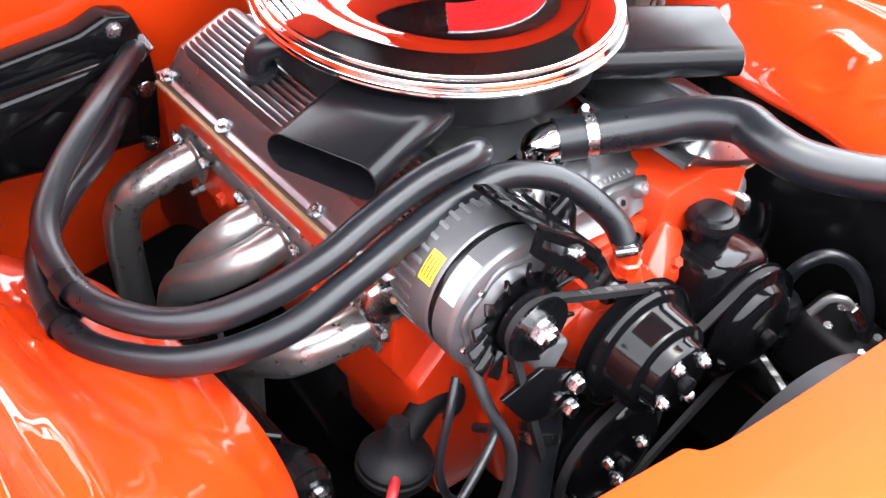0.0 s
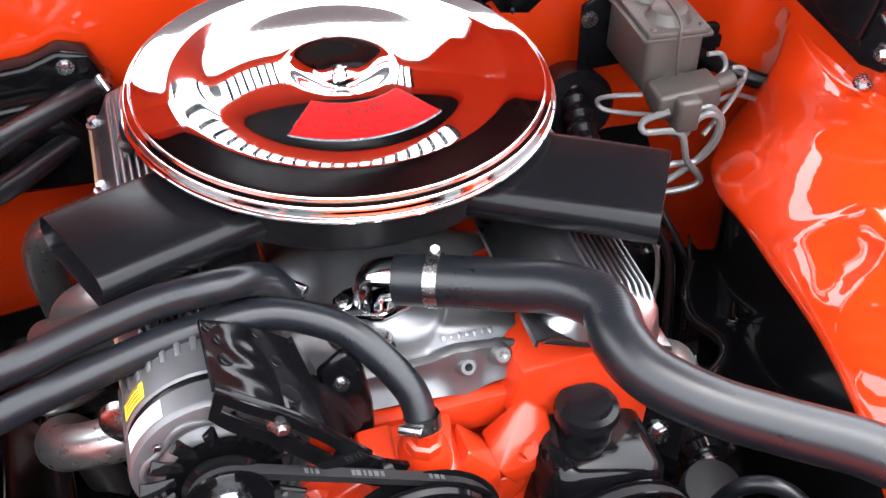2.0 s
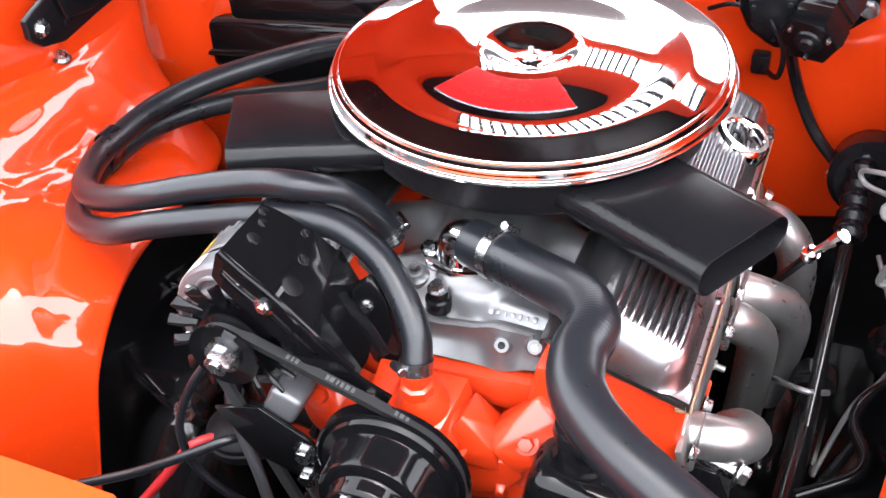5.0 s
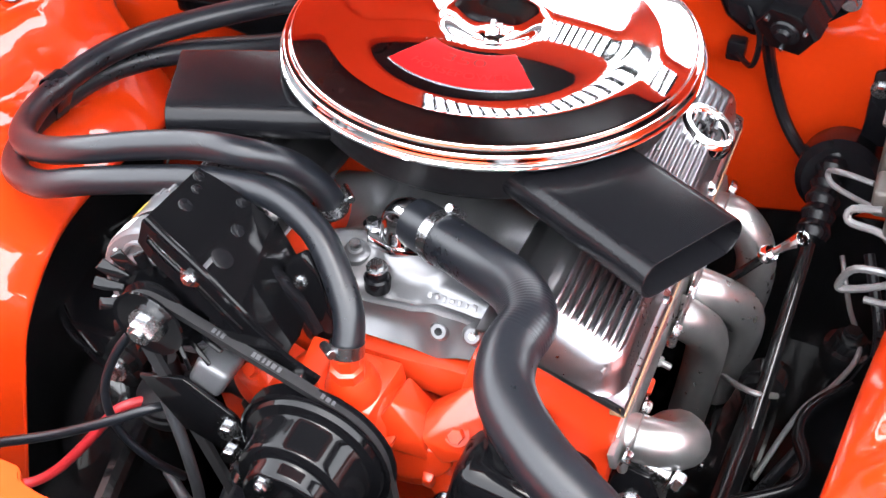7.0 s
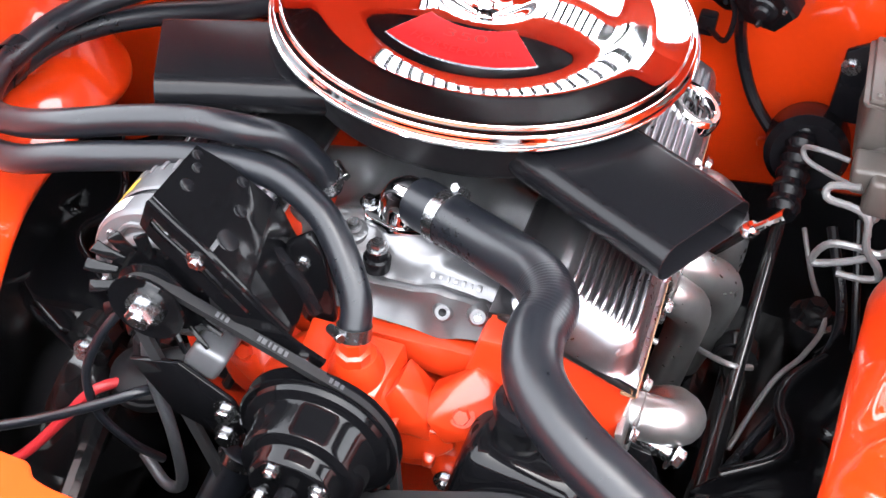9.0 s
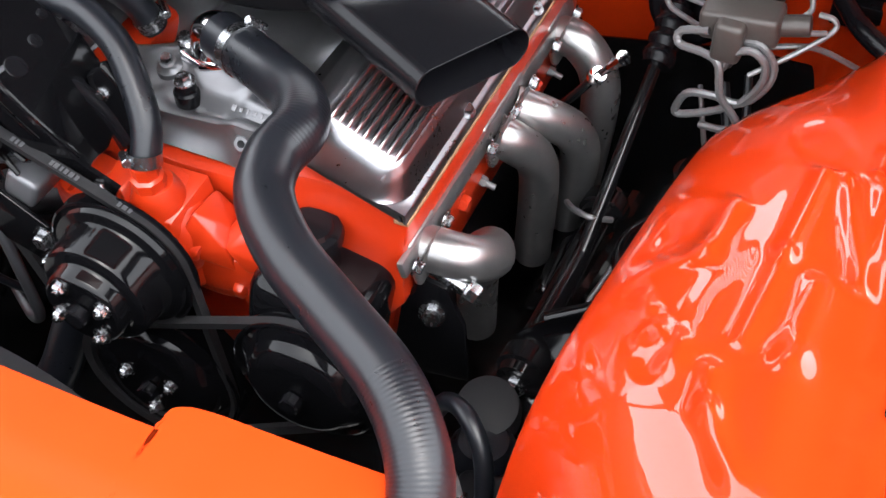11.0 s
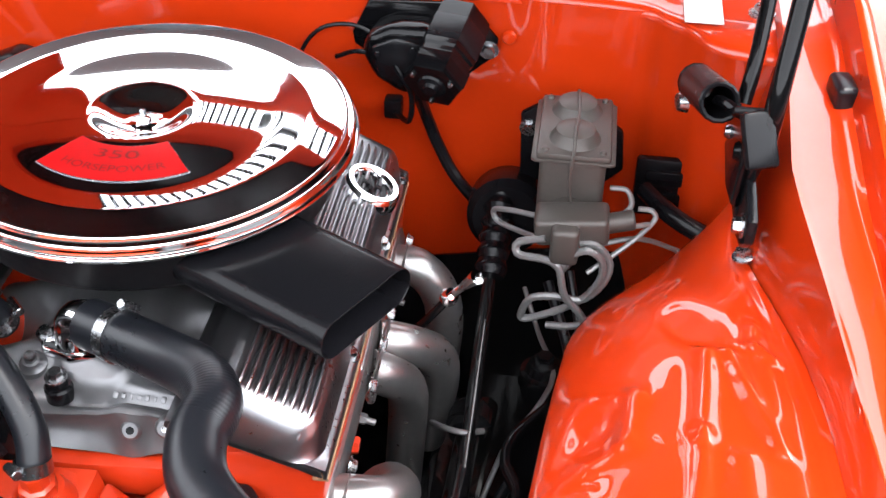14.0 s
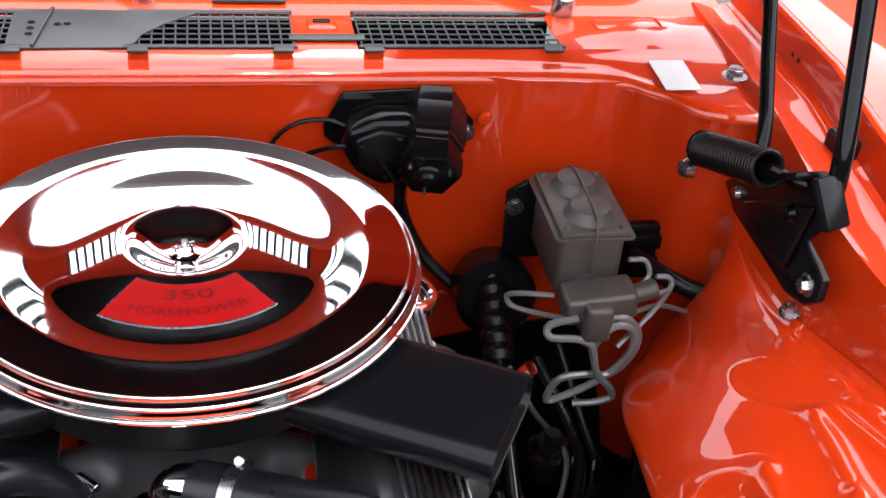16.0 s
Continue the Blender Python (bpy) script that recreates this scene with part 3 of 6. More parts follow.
def hood():
    """The opened hood that leans up and forward over the bay, its underside facing the engine."""
    h = thing("hood", "opened orange steel hood with a slotted rear edge", "hood")
    a = radians(46)
    o, d, nrm = Vector((0, 0.405, 1.105)), Vector((0, -math.cos(a), math.sin(a))), Vector((0, -math.sin(a), -math.cos(a)))
    turn = Matrix(((1, 0, 0), (0, d.y, nrm.y), (0, d.z, nrm.z))).to_4x4()
    W, H, S0, S1 = 0.70, 0.182, 0.105, 0.155

    def bend(x):
        k = max(0, min(1, (abs(x) - 0.06) / 0.15))
        return 0.046 * k * k * (3 - 2 * k)

    def place(x, t, n=0.0):
        return o + Vector((x, 0, 0)) + d * t + nrm * n

    def low(x):  # the rear edge, cut higher in the middle
        return 0.082 / (1 + math.exp((abs(x) - 0.235) / 0.012)) - 0.058 / (1 + math.exp(-(abs(x) - 0.53) / 0.03))
    part("rear_lip", sheet(lambda u, v: place(-W + 2 * W * u, low(-W + 2 * W * u) * (1 - v) + S0 * v + bend(-W + 2 * W * u), 0.004 * math.sin(v * 3.1)), 90, 6, 0.002), PAINT_SHADED, h)
    for s in (-1, 1):
        part("skin_end", sheet(lambda u, v: place(s * (H + (W - H) * u), S0 + (S1 - S0) * v + bend(H + (W - H) * u)), 24, 3, 0.002), PAINT_SHADED, h)
    n = 28
    for k in range(n + 1):
        part("slot_bar", box(0.0050, S1 - S0, 0.004, Matrix.Translation(place(-H + 2 * H * k / n, (S0 + S1) / 2 + bend(-H + 2 * H * k / n))) @ turn, 0.001, 1), BLACK_SATIN, h)
    part("main_skin", sheet(lambda u, v: place(-W + 2 * W * u, S1 + (1.30 - S1) * v + bend(-W + 2 * W * u) * (1 - v), -0.03 * math.sin(v * 3.1)), 90, 24, 0.002), PAINT_SHADED, h)
    part("insulation_pad", box(1.00, 0.84, 0.010, Matrix.Translation(place(0, 0.635, 0.004)) @ turn, 0.004), BLACK_SATIN, h, "black underhood pad")
    for s in (-1, 1):
        part("side_brace", box(0.12, 1.0, 0.035, Matrix.Translation(place(s * 0.60, 0.66, 0.004)) @ turn, 0.012, 3), PAINT_SHADED, h)
    for s in (-1, 1):
        part("hinge_bracket", box(0.05, 0.09, 0.022, Matrix.Translation(place(s * 0.60, 0.03, 0.012)) @ turn, 0.006, 3), PAINT_SHADED, h)
        part("bracket_bolt", bolt(place(s * 0.575, 0.0, 0.012), nrm, 0.016), STEEL, h)
    part("front_brace", box(1.3, 0.16, 0.035, Matrix.Translation(place(0, 1.14, 0.004)) @ turn, 0.012, 3), PAINT_SHADED, h)
    return h


# ---------- engine ----------
def engine_block():
    e = thing("engine_block", "orange painted cast iron V8 engine block with its heads", "engine")
    v = [(-0.16, 0.50), (0.16, 0.50), (0.19, 0.60), (0.21, 0.70), (0.12, 0.80), (0.0, 0.79), (-0.12, 0.80), (-0.21, 0.70), (-0.19, 0.60)]
    part("block", prism(v, 0.46, front(0.20), 0.008), ENGINE_PAINT, e)
    head = [(0.205, 0.690), (0.226, 0.720), (0.228, 0.790), (0.233, 0.829), (0.165, 0.852), (0.095, 0.842), (0.085, 0.79), (0.11, 0.74)]
    for s, y0 in ((1, -0.288), (-1, -0.240)):
        hd = part("cylinder_head", prism([(s * x, z) for x, z in head], 0.45, front(y0 + 0.45), 0.006), ENGINE_PAINT, e)
        for k in range(4):
            y = y0 + 0.085 + k * 0.095
            part("spark_plug", join(lathe([(0, 0.010), (0.0055, 0.010), (0.006, 0.008), (0.006, 0)], 6, axis((s * 0.222, y, 0.722), (s, 0, -0.3))), rod((s * 0.230, y, 0.719), (s * 0.241, y, 0.716), 0.0035, 12)), LINE, hd, "pale grey spark plug insulator")
            part("head_bolt", bolt((s * 0.224, y + 0.045, 0.735), (s, 0, -0.1), 0.018), ENGINE_PAINT, hd)
    part("head_spacer", rod((0.232, -0.255, 0.752), (0.278, -0.263, 0.742), 0.0085, 18), STEEL, e, "plated spacer stud")
    part("spacer_bolt", bolt((0.279, -0.263, 0.7418), (1, -0.15, -0.28), 0.020), STEEL, e)
    part("core_plug", lathe([(0, 0.010), (0.020, 0.010), (0.026, 0.006), (0.028, 0.0)], 28, axis((-0.238, -0.238, 0.822), (-0.3, -1, -0.1))), STEEL, e, "zinc plated plug")
    part("timing_cover", prism([(-0.09, 0.50), (0.09, 0.50), (0.12, 0.60), (0.10, 0.73), (0.0, 0.77), (-0.10, 0.73), (-0.12, 0.60)], 0.035, front(-0.255), 0.01, 3), ENGINE_PAINT, e)
    part("front_rail", prism([(-0.10, 0.765), (0.10, 0.765), (0.115, 0.806), (0.07, 0.804), (0.0, 0.798), (-0.07, 0.800), (-0.115, 0.806)], 0.02, front(-0.255), 0.004), ENGINE_PAINT, e)
    return e


def intake():
    k = thing("intake_manifold", "bare cast aluminium dual plane intake manifold", "intake manifold")

    def sm(a, b, x):
        k = max(0, min(1, (x - a) / (b - a)))
        return k * k * (3 - 2 * k)

    def f(u, v):
        x = -0.155 + 0.31 * u
        crest = 0.836 + 0.009 * sm(0.02, 0.05, x) - 0.006 * sm(0.095, 0.125, x) + 0.003 * math.sin(x * 40)
        foot = 0.803 + 0.010 * sm(0.05, 0.09, x) + 0.012 * sm(0.09, 0.125, x) + 0.018 * sm(-0.07, -0.12, x)
        wave = 0.009 * math.exp(-((x - 0.054) / 0.016) ** 2) + 0.006 * math.exp(-((x - 0.088) / 0.015) ** 2) + 0.006 * math.exp(-((x + 0.075) / 0.02) ** 2)
        if v < 0.25:  # front wall, hollow between its bosses
            k = v / 0.25
            hollow = math.sin(k * math.pi) * (0.010 - wave)
            return (x, -0.262 + 0.010 * k ** 2 + hollow - 0.3 * wave, foot + (crest - foot) * k)
        k = (v - 0.25) / 0.75
        y = -0.252 - 0.3 * wave * (1 - k) ** 8 + 0.445 * k ** 1.25
        ridge = 0.868 - 0.035 * (abs(x) / 0.155) ** 2
        rise = sm(-0.256, -0.185, y)
        z = crest + (ridge - crest) * rise + 0.004 * math.sin(math.pi * min(1, (y + 0.252) / 0.03)) * (1 - rise)
        runner = 0.5 + 0.5 * math.cos(2 * math.pi * (y + 0.06) / 0.095)
        z -= 0.034 * runner * math.exp(-((abs(x) - 0.095) / 0.035) ** 2) * sm(-0.225, -0.18, y)
        z += 0.008 * math.exp(-(x / 0.05) ** 4) * sm(-0.19, -0.12, y)
        z -= 0.007 * math.exp(-((abs(x) - 0.055) / 0.012) ** 2) * sm(-0.20, -0.16, y)
        z -= 0.006 * math.exp(-((x + 0.09) / 0.03) ** 2 - ((y + 0.215) / 0.022) ** 2)
        z -= 0.011 * math.exp(-((y + 0.238) / 0.007) ** 2) * sm(-0.05, 0.0, x) * (1 - 0.6 * sm(0.08, 0.12, x))
        z += 0.006 * (1 - sm(0.034, 0.040, math.hypot(x - 0.010, (y + 0.200) * 1.1)))
        return (x, y, z + 0.0006 * noise.noise(Vector((x * 40, y * 40, 0))))
    part("casting", sheet(f, 110, 150, 0.004), ALU, k)
    for x, z, hole in ((0.054, 0.831, 1), (0.086, 0.838, 0), (-0.075, 0.826, 0)):
        b = part("boss", lathe([(0, 0.0055), (0.0068, 0.0055), (0.0088, 0.0035), (0.0105, -0.002), (0.013, -0.012)], 20, axis((x, -0.257, z), (0.1, -1, 0.6))), ALU, k)
        part("threaded_hole" if hole else "bolt_head", lathe([(0, 0.0059), (0.0036, 0.0062), (0.0040, 0.004)], 6 if not hole else 14, axis((x, -0.257, z), (0.1, -1, 0.6))), BLACK_SATIN if hole else STEEL, b)
    part("plug", join(lathe([(0, 0.012), (0.008, 0.012), (0.010, 0.008), (0.013, 0.006), (0.016, -0.01)], 20, axis((-0.048, -0.212, 0.850), (0, -0.3, 1)))), ALU, k)
    part("plug_head", bolt((-0.048, -0.2155, 0.862), (0, -0.3, 1), 0.012, False), STEEL, k)
    for i, x in enumerate((-0.02, -0.012, -0.004, 0.004, 0.012, 0.020, 0.028)):
        part("cast_mark", box(0.0045 - 0.001 * (i % 3), 0.0016, 0.006 - 0.0015 * (i % 2), pose(0.055 + x * 0.9, -0.240, 0.8532, -55), 0.0007), ALU, k)
    for s in (-1, 1):
        for j in range(3):
            part("flange_bolt", bolt((s * 0.128, -0.12 + 0.12 * j, 0.846), (s * 0.5, 0, 1), 0.014), STEEL, k)
    snd = part("temperature_sender", join(rod((-0.018, -0.232, 0.835), (-0.018, -0.233, 0.852), 0.013, 18), rod((-0.018, -0.233, 0.85), (-0.018, -0.2335, 0.862), 0.010, 6)), BLACK_SATIN, k, "black temperature sender with a steel cap")
    part("sender_cap", bolt((-0.018, -0.2335, 0.861), (0, -0.1, 1), 0.014), STEEL, snd)
    part("carburettor", join(box(0.13, 0.16, 0.045, pose(0, 0, 0.885), 0.01, 3), box(0.10, 0.20, 0.02, pose(0, 0, 0.89), 0.006)), ALU, k, "dull metal carburettor below the air cleaner")
    return k


def valve_cover(s, y0, y1):
    """A finned cover; s is 1 for the driver side."""
    v = thing("valve_cover", "polished aluminium finned valve cover" + (" with a chrome filler cap" if s > 0 else " with a rubber breather hose"), "valve cover", "valve covers")
    wide = 0.2315 if s > 0 else 0.2395
    sect = [(wide, 0.836), (wide, 0.844), (wide - 0.005, 0.848), (0.2225, 0.876), (0.219, 0.884), (0.156, 0.914), (0.146, 0.911), (0.116, 0.886), (0.104, 0.884), (0.104, 0.878)]
    cx, cz = 0.178, 0.862

    def f(u, v):
        e = 0.0
        y = y0 + (y1 - y0) * v
        p = along([(a, 0, b) for a, b in sect], u)
        # rounded, sloping ends
        d = min(y - y0, y1 - y)
        if 0.12 < u < 0.9:
            k = 1 - max(0, 1 - d / 0.024) ** 2.1
            base = along([(0.2265, 0, 0.846), (0.115, 0, 0.886)], (u - 0.12) / 0.78)
            p = base.lerp(p, k)
        return (s * p.x, y, p.z)
    part("cover", sheet(f, 60, 110, 0.003), ALU_POLISHED, v)
    part("gasket", box(0.014, y1 - y0 - 0.004, 0.0045, pose(s * (wide - 0.003), (y0 + y1) / 2, 0.8332), 0.001), CORK, v, "thin tan cork gasket")
    for y in (y0 + 0.004, y1):
        part("end_plate", prism([(s * 0.2265, 0.846), (s * 0.115, 0.886), (s * 0.108, 0.880), (s * 0.2305, 0.836)], 0.004, front(y), 0.0015), ALU_POLISHED, v)
    a, b = Vector((0.218, 0, 0.8850)), Vector((0.157, 0, 0.9140))
    d = (b - a).normalized()
    nrm = Vector((0.43, 0, 0.903))
    for k in range(9):
        p = a.lerp(b, (k + 0.3) / 8.6)
        ends = [(y0 + 0.006, -0.014), (y0 + 0.013, -0.003), (y0 + 0.022, 0.0045), (y0 + 0.034, 0.0078), (y1 - 0.045, 0.0078), (y1 - 0.030, 0.003), (y1 - 0.014, -0.012)]
        bm = bmesh.new()
        rows = []
        for y, lift in ends:
            q = Vector((p.x, y, p.z)) + nrm * lift
            rows.append([bm.verts.new((s * (q.x + dx), q.y, q.z + dz)) for dx, dz in ((-0.0030, -0.0105), (-0.0017, -0.0010), (-0.0006, 0.0002), (0.0008, -0.0004), (0.0016, -0.0022), (0.0026, -0.0130))])
        for r0, r1 in zip(rows[:-1], rows[1:]):
            for i in range(5):
                bm.faces.new((r0[i], r0[i + 1], r1[i + 1], r1[i]))
        part("fin", bm, ALU_POLISHED, v)
    for y in (y0 + 0.14, y1 - 0.14, y1 - 0.02):
        part("cover_bolt", bolt((s * (wide - 0.004), y, 0.848), (s * 0.3, 0, 1), 0.013), STEEL, v, "chrome cover bolt")
    if s > 0:
        m = axis((0.209, 0.052, 0.888), (0.43, 0, 0.903))
        cap = part("filler_cap", lathe([(0.0, 0.004), (0.019, 0.004), (0.0205, 0.010), (0.0225, 0.0125), (0.0275, 0.0125), (0.0305, 0.009), (0.032, 0.002), (0.032, -0.004)], 40, m), CHROME, v, "chrome ring filler cap")
        part("cap_centre", join(lathe([(0, 0.007), (0.017, 0.0065), (0.0185, 0.004)], 28, m), box(0.030, 0.007, 0.005, m @ pose(0, 0, 0.008), 0.002), box(0.007, 0.022, 0.004, m @ pose(0, 0, 0.008), 0.0015)), BLACK_SATIN, cap, "dark embossed cap centre")
    return v


def header(s, ports, y0, y1, outs):
    h = thing("exhaust_header", "satin silver ceramic coated tube exhaust header", "exhaust header", "exhaust headers")
    part("flange_rail", box(0.007, y1 - y0, 0.018, pose(s * 0.231, (y0 + y1) / 2, 0.782, 0, s * -14), 0.002), HEADER, h)
    for y in ports:
        part("port_flange", box(0.009, 0.052, 0.050, pose(s * 0.232, y, 0.770, 0, s * -14), 0.004, 3), HEADER, h)
    for y, o in zip(ports, outs):
        part("tube", tube([(s * 0.230, y, 0.770)] + [(s * a, b, c) for a, b, c in o], 0.0215, 18), HEADER, h)
        part("weld_bead", lathe([(0.0215, -0.002), (0.0245, 0.0), (0.0215, 0.003)], 24, axis((s * 0.2385, y, 0.768), (s * 1, 0, -0.2))), HEADER, h)
    for y in ports:
        for dy in (-0.031, 0.031):
            part("flange_bolt", bolt((s * 0.238, y + dy, 0.779), (s, 0, -0.2), 0.013), STEEL, h)
    return h


def air_cleaner():
    c = thing("air_cleaner", "round dual snorkel air cleaner, black body and chrome lid", "air cleaner")
    z = 0.97
    slope = [(0.055, 0.05), (0.08, 0.08), (0.10, 0.10), (0.115, 0.105), (0.124, 0.075), (0.130, 0.005), (0.137, -0.045), (0.147, -0.073), (0.157, -0.098), (0.160, -0.04), (0.163, 0.06), (0.170, 0.12), (0.183, 0.12), (0.1935, 0.13)]
    top = 0.0265
    dome, hgt = [(0.055, top)], top
    for (ra, sa), (rb, sb) in zip(slope[:-1], slope[1:]):
        for k in range(1, 5):
            hgt -= (rb - ra) / 4 * (sa + (sb - sa) * (k - 0.5) / 4)
            dome.append((ra + (rb - ra) * k / 4, hgt))
    rim = [(0.1945, hgt - 0.0002), (0.1954, hgt - 0.0006), (0.1960, hgt - 0.0013), (0.1963, hgt - 0.0024), (0.1965, hgt - 0.0040), (0.1969, hgt - 0.0049), (0.1977, hgt - 0.0053), (0.2005, hgt - 0.0054), (0.2018, hgt - 0.0057), (0.2028, hgt - 0.0066), (0.2033, hgt - 0.0080), (0.2036, hgt - 0.0100), (0.2039, hgt - 0.0142), (0.2045, hgt - 0.0152), (0.2058, hgt - 0.0158), (0.2068, hgt - 0.0166), (0.2072, hgt - 0.0180), (0.2064, hgt - 0.0196), (0.2040, hgt - 0.0208), (0.197, hgt - 0.0212), (0, hgt - 0.0212)]
    dish = [(0, -0.0148), (0.012, -0.0148), (0.0165, -0.0146), (0.021, -0.0138), (0.027, -0.0120), (0.033, -0.0094), (0.038, -0.0066), (0.0425, -0.0040), (0.0465, -0.0018), (0.0495, -0.0005), (0.0525, 0.0)]
    lid = part("lid", lathe([(r, top + h) for r, h in dish] + dome + rim, 160, pose(0, 0, z)), CHROME, c, "chrome lid with a stepped dome and a rolled rim")
    part("stud", join(rod((0, 0, z + 0.010), (0, 0, z + 0.025), 0.0032, 12)), STEEL, c, "threaded stud")
    part("wing_nut", join(lathe([(0, 0.0065), (0.004, 0.0065), (0.0065, 0.0045), (0.0080, 0.0)], 24, pose(0, 0, z + 0.0135)), box(0.020, 0.0035, 0.005, pose(0, 0, z + 0.018, 0, 0, 35), 0.0012)), CHROME, c)
    part("lid_washer", lathe([(0, 0.0016), (0.0125, 0.0012), (0.0145, 0.0)], 40, pose(0, 0, z + 0.0116)), CHROME, c)
    prof = lambda r: next((za + (zb - za) * (r - ra) / (rb - ra) for (ra, za), (rb, zb) in zip(dome[:-1], dome[1:]) if ra <= r <= rb), top)

    def sector(r0, r1, a0, a1, lift):
        def f(u, v):
            r, a = r0 + (r1 - r0) * v, radians(a0 + (a1 - a0) * u)
            return (r * math.sin(a), -r * math.cos(a), z + prof(r) + lift)
        return sheet(f, 24, 10, 0.0003)
    decal = part("decal", sector(0.067, 0.1165, -34.8, 38.6, 0.0008), RED, lid, "red fan shaped decal with dark lettering")
    part("decal_border", sector(0.0660, 0.1175, -35.4, 39.2, 0.0005), STEEL, lid)
    # lettering of the decal
    def text(body, size, r, sx=1.0):
        cu = bpy.data.curves.new("t", "FONT")
        cu.body, cu.size, cu.align_x, cu.align_y = body, size, "CENTER", "CENTER"
        ob = new("t", cu)
        bpy.context.view_layer.update()
        me = bpy.data.meshes.new_from_object(ob.evaluated_get(bpy.context.evaluated_depsgraph_get()))
        bm = bmesh.new()
        bm.from_mesh(me)
        bpy.data.objects.remove(ob)
        bpy.data.curves.remove(cu)
        bpy.data.meshes.remove(me)
        for v in bm.verts:
            rr, a = r - v.co.y, v.co.x * sx / r + 0.035
            v.co = (rr * math.sin(a), -rr * math.cos(a), z + prof(rr) + 0.0014)
        return bm
    part("lettering", text("350", 0.017, 0.081, 1.7), DARK_RED, lid)
    part("lettering", text("HORSEPOWER", 0.0125, 0.101, 1.2), DARK_RED, lid)
    part("body", lathe([(0.0, -0.058), (0.10, -0.060), (0.165, -0.058), (0.178, -0.053), (0.183, -0.046), (0.189, -0.014), (0.193, -0.0082), (0.0, -0.0080)], 96, pose(0, 0, z)), BLACK_MATT, c, "flat black body")
    for mouth, d, w, zc in ((Vector((0.2535, -0.200, 0)), Vector((0.87, -0.49, 0)), 0.118, 0.941), (Vector((-0.2635, -0.160, 0)), Vector((-0.92, -0.39, 0)), 0.118, 0.940)):
        d.normalize()
        side = Vector((-d.y, d.x, 0))
        bm = bmesh.new()
        rings = []
        for back, ww, h, dz in ((0.17, 1.02, 0.038, -0.002), (0.10, 1.02, 0.039, -0.001), (0.05, 1.01, 0.039, 0), (0.003, 1.0, 0.039, 0), (0.0, 0.995, 0.0385, 0), (-0.0005, 0.975, 0.037, 0), (0.001, 0.965, 0.0355, 0), (0.055, 0.96, 0.035, 0)):
            rings.append([bm.verts.new(mouth - d * back + side * x + Vector((0, 0, zc + dz + q))) for x, q in oval(w * ww, h, 32)])
        for a, b in zip(rings[:-1], rings[1:]):
            for i in range(32):
                bm.faces.new((a[i], a[(i + 1) % 32], b[(i + 1) % 32], b[i]))
        bm.faces.new(rings[-1])
        part("snorkel", bm, BLACK_SATIN, c, "flat oval black intake snorkel")
    return c


def breather():
    h = thing("breather_hose", "black rubber elbow hose from the valve cover to the air cleaner", "hose")
    part("elbow", tube([(-0.193, 0.055, 0.890), (-0.195, 0.055, 0.925), (-0.183, 0.045, 0.940), (-0.15, 0.03, 0.942)], 0.0145, 16), RUBBER, h)
    part("grommet", lathe([(0.020, 0), (0.020, 0.006), (0.014, 0.008)], 24, axis((-0.193, 0.055, 0.905), (-0.3, 0, 1))), RUBBER, h)
    d = thing("distributor", "black distributor cap behind the air cleaner", "distributor")
    part("cap", lathe([(0, 0.040), (0.040, 0.038), (0.052, 0.032), (0.058, 0.012), (0.056, -0.02), (0.05, -0.05), (0, -0.05)], 36, pose(-0.03, 0.215, 0.912)), BLACK_SATIN, d)
    for x in (-0.08, 0.08):
        part("lead", tube([(-0.01 + x * 0.2, 0.235, 0.945), (x * 0.6, 0.235, 0.952), (x, 0.225, 0.92), (x * 1.25, 0.21, 0.86), (x * 1.5, 0.17, 0.78)], 0.004, 8), BLACK_SATIN, d)


def hose(name, pts, r, label, clamp_at=(), seg=16, mat=RUBBER, bands=None):
    h = thing(name, label, "hose")
    part("rubber", tube(pts, r, seg, 10), mat, h)
    for p, d in clamp_at:
        d = Vector(d).normalized()
        part("clamp", join(lathe([(r + 0.0002, -0.006), (r + 0.0016, -0.006), (r + 0.0016, 0.006), (r + 0.0002, 0.006)], 28, axis(p, d), closed=True)), STEEL, h, "slotted steel hose clamp")
        q = Vector(p) + d.orthogonal().normalized() * (r + 0.003)
        part("clamp_screw", rod(q - d.cross(d.orthogonal()).normalized() * 0.010, q + d.cross(d.orthogonal()).normalized() * 0.012, 0.0045, 10), STEEL, h)
    return h


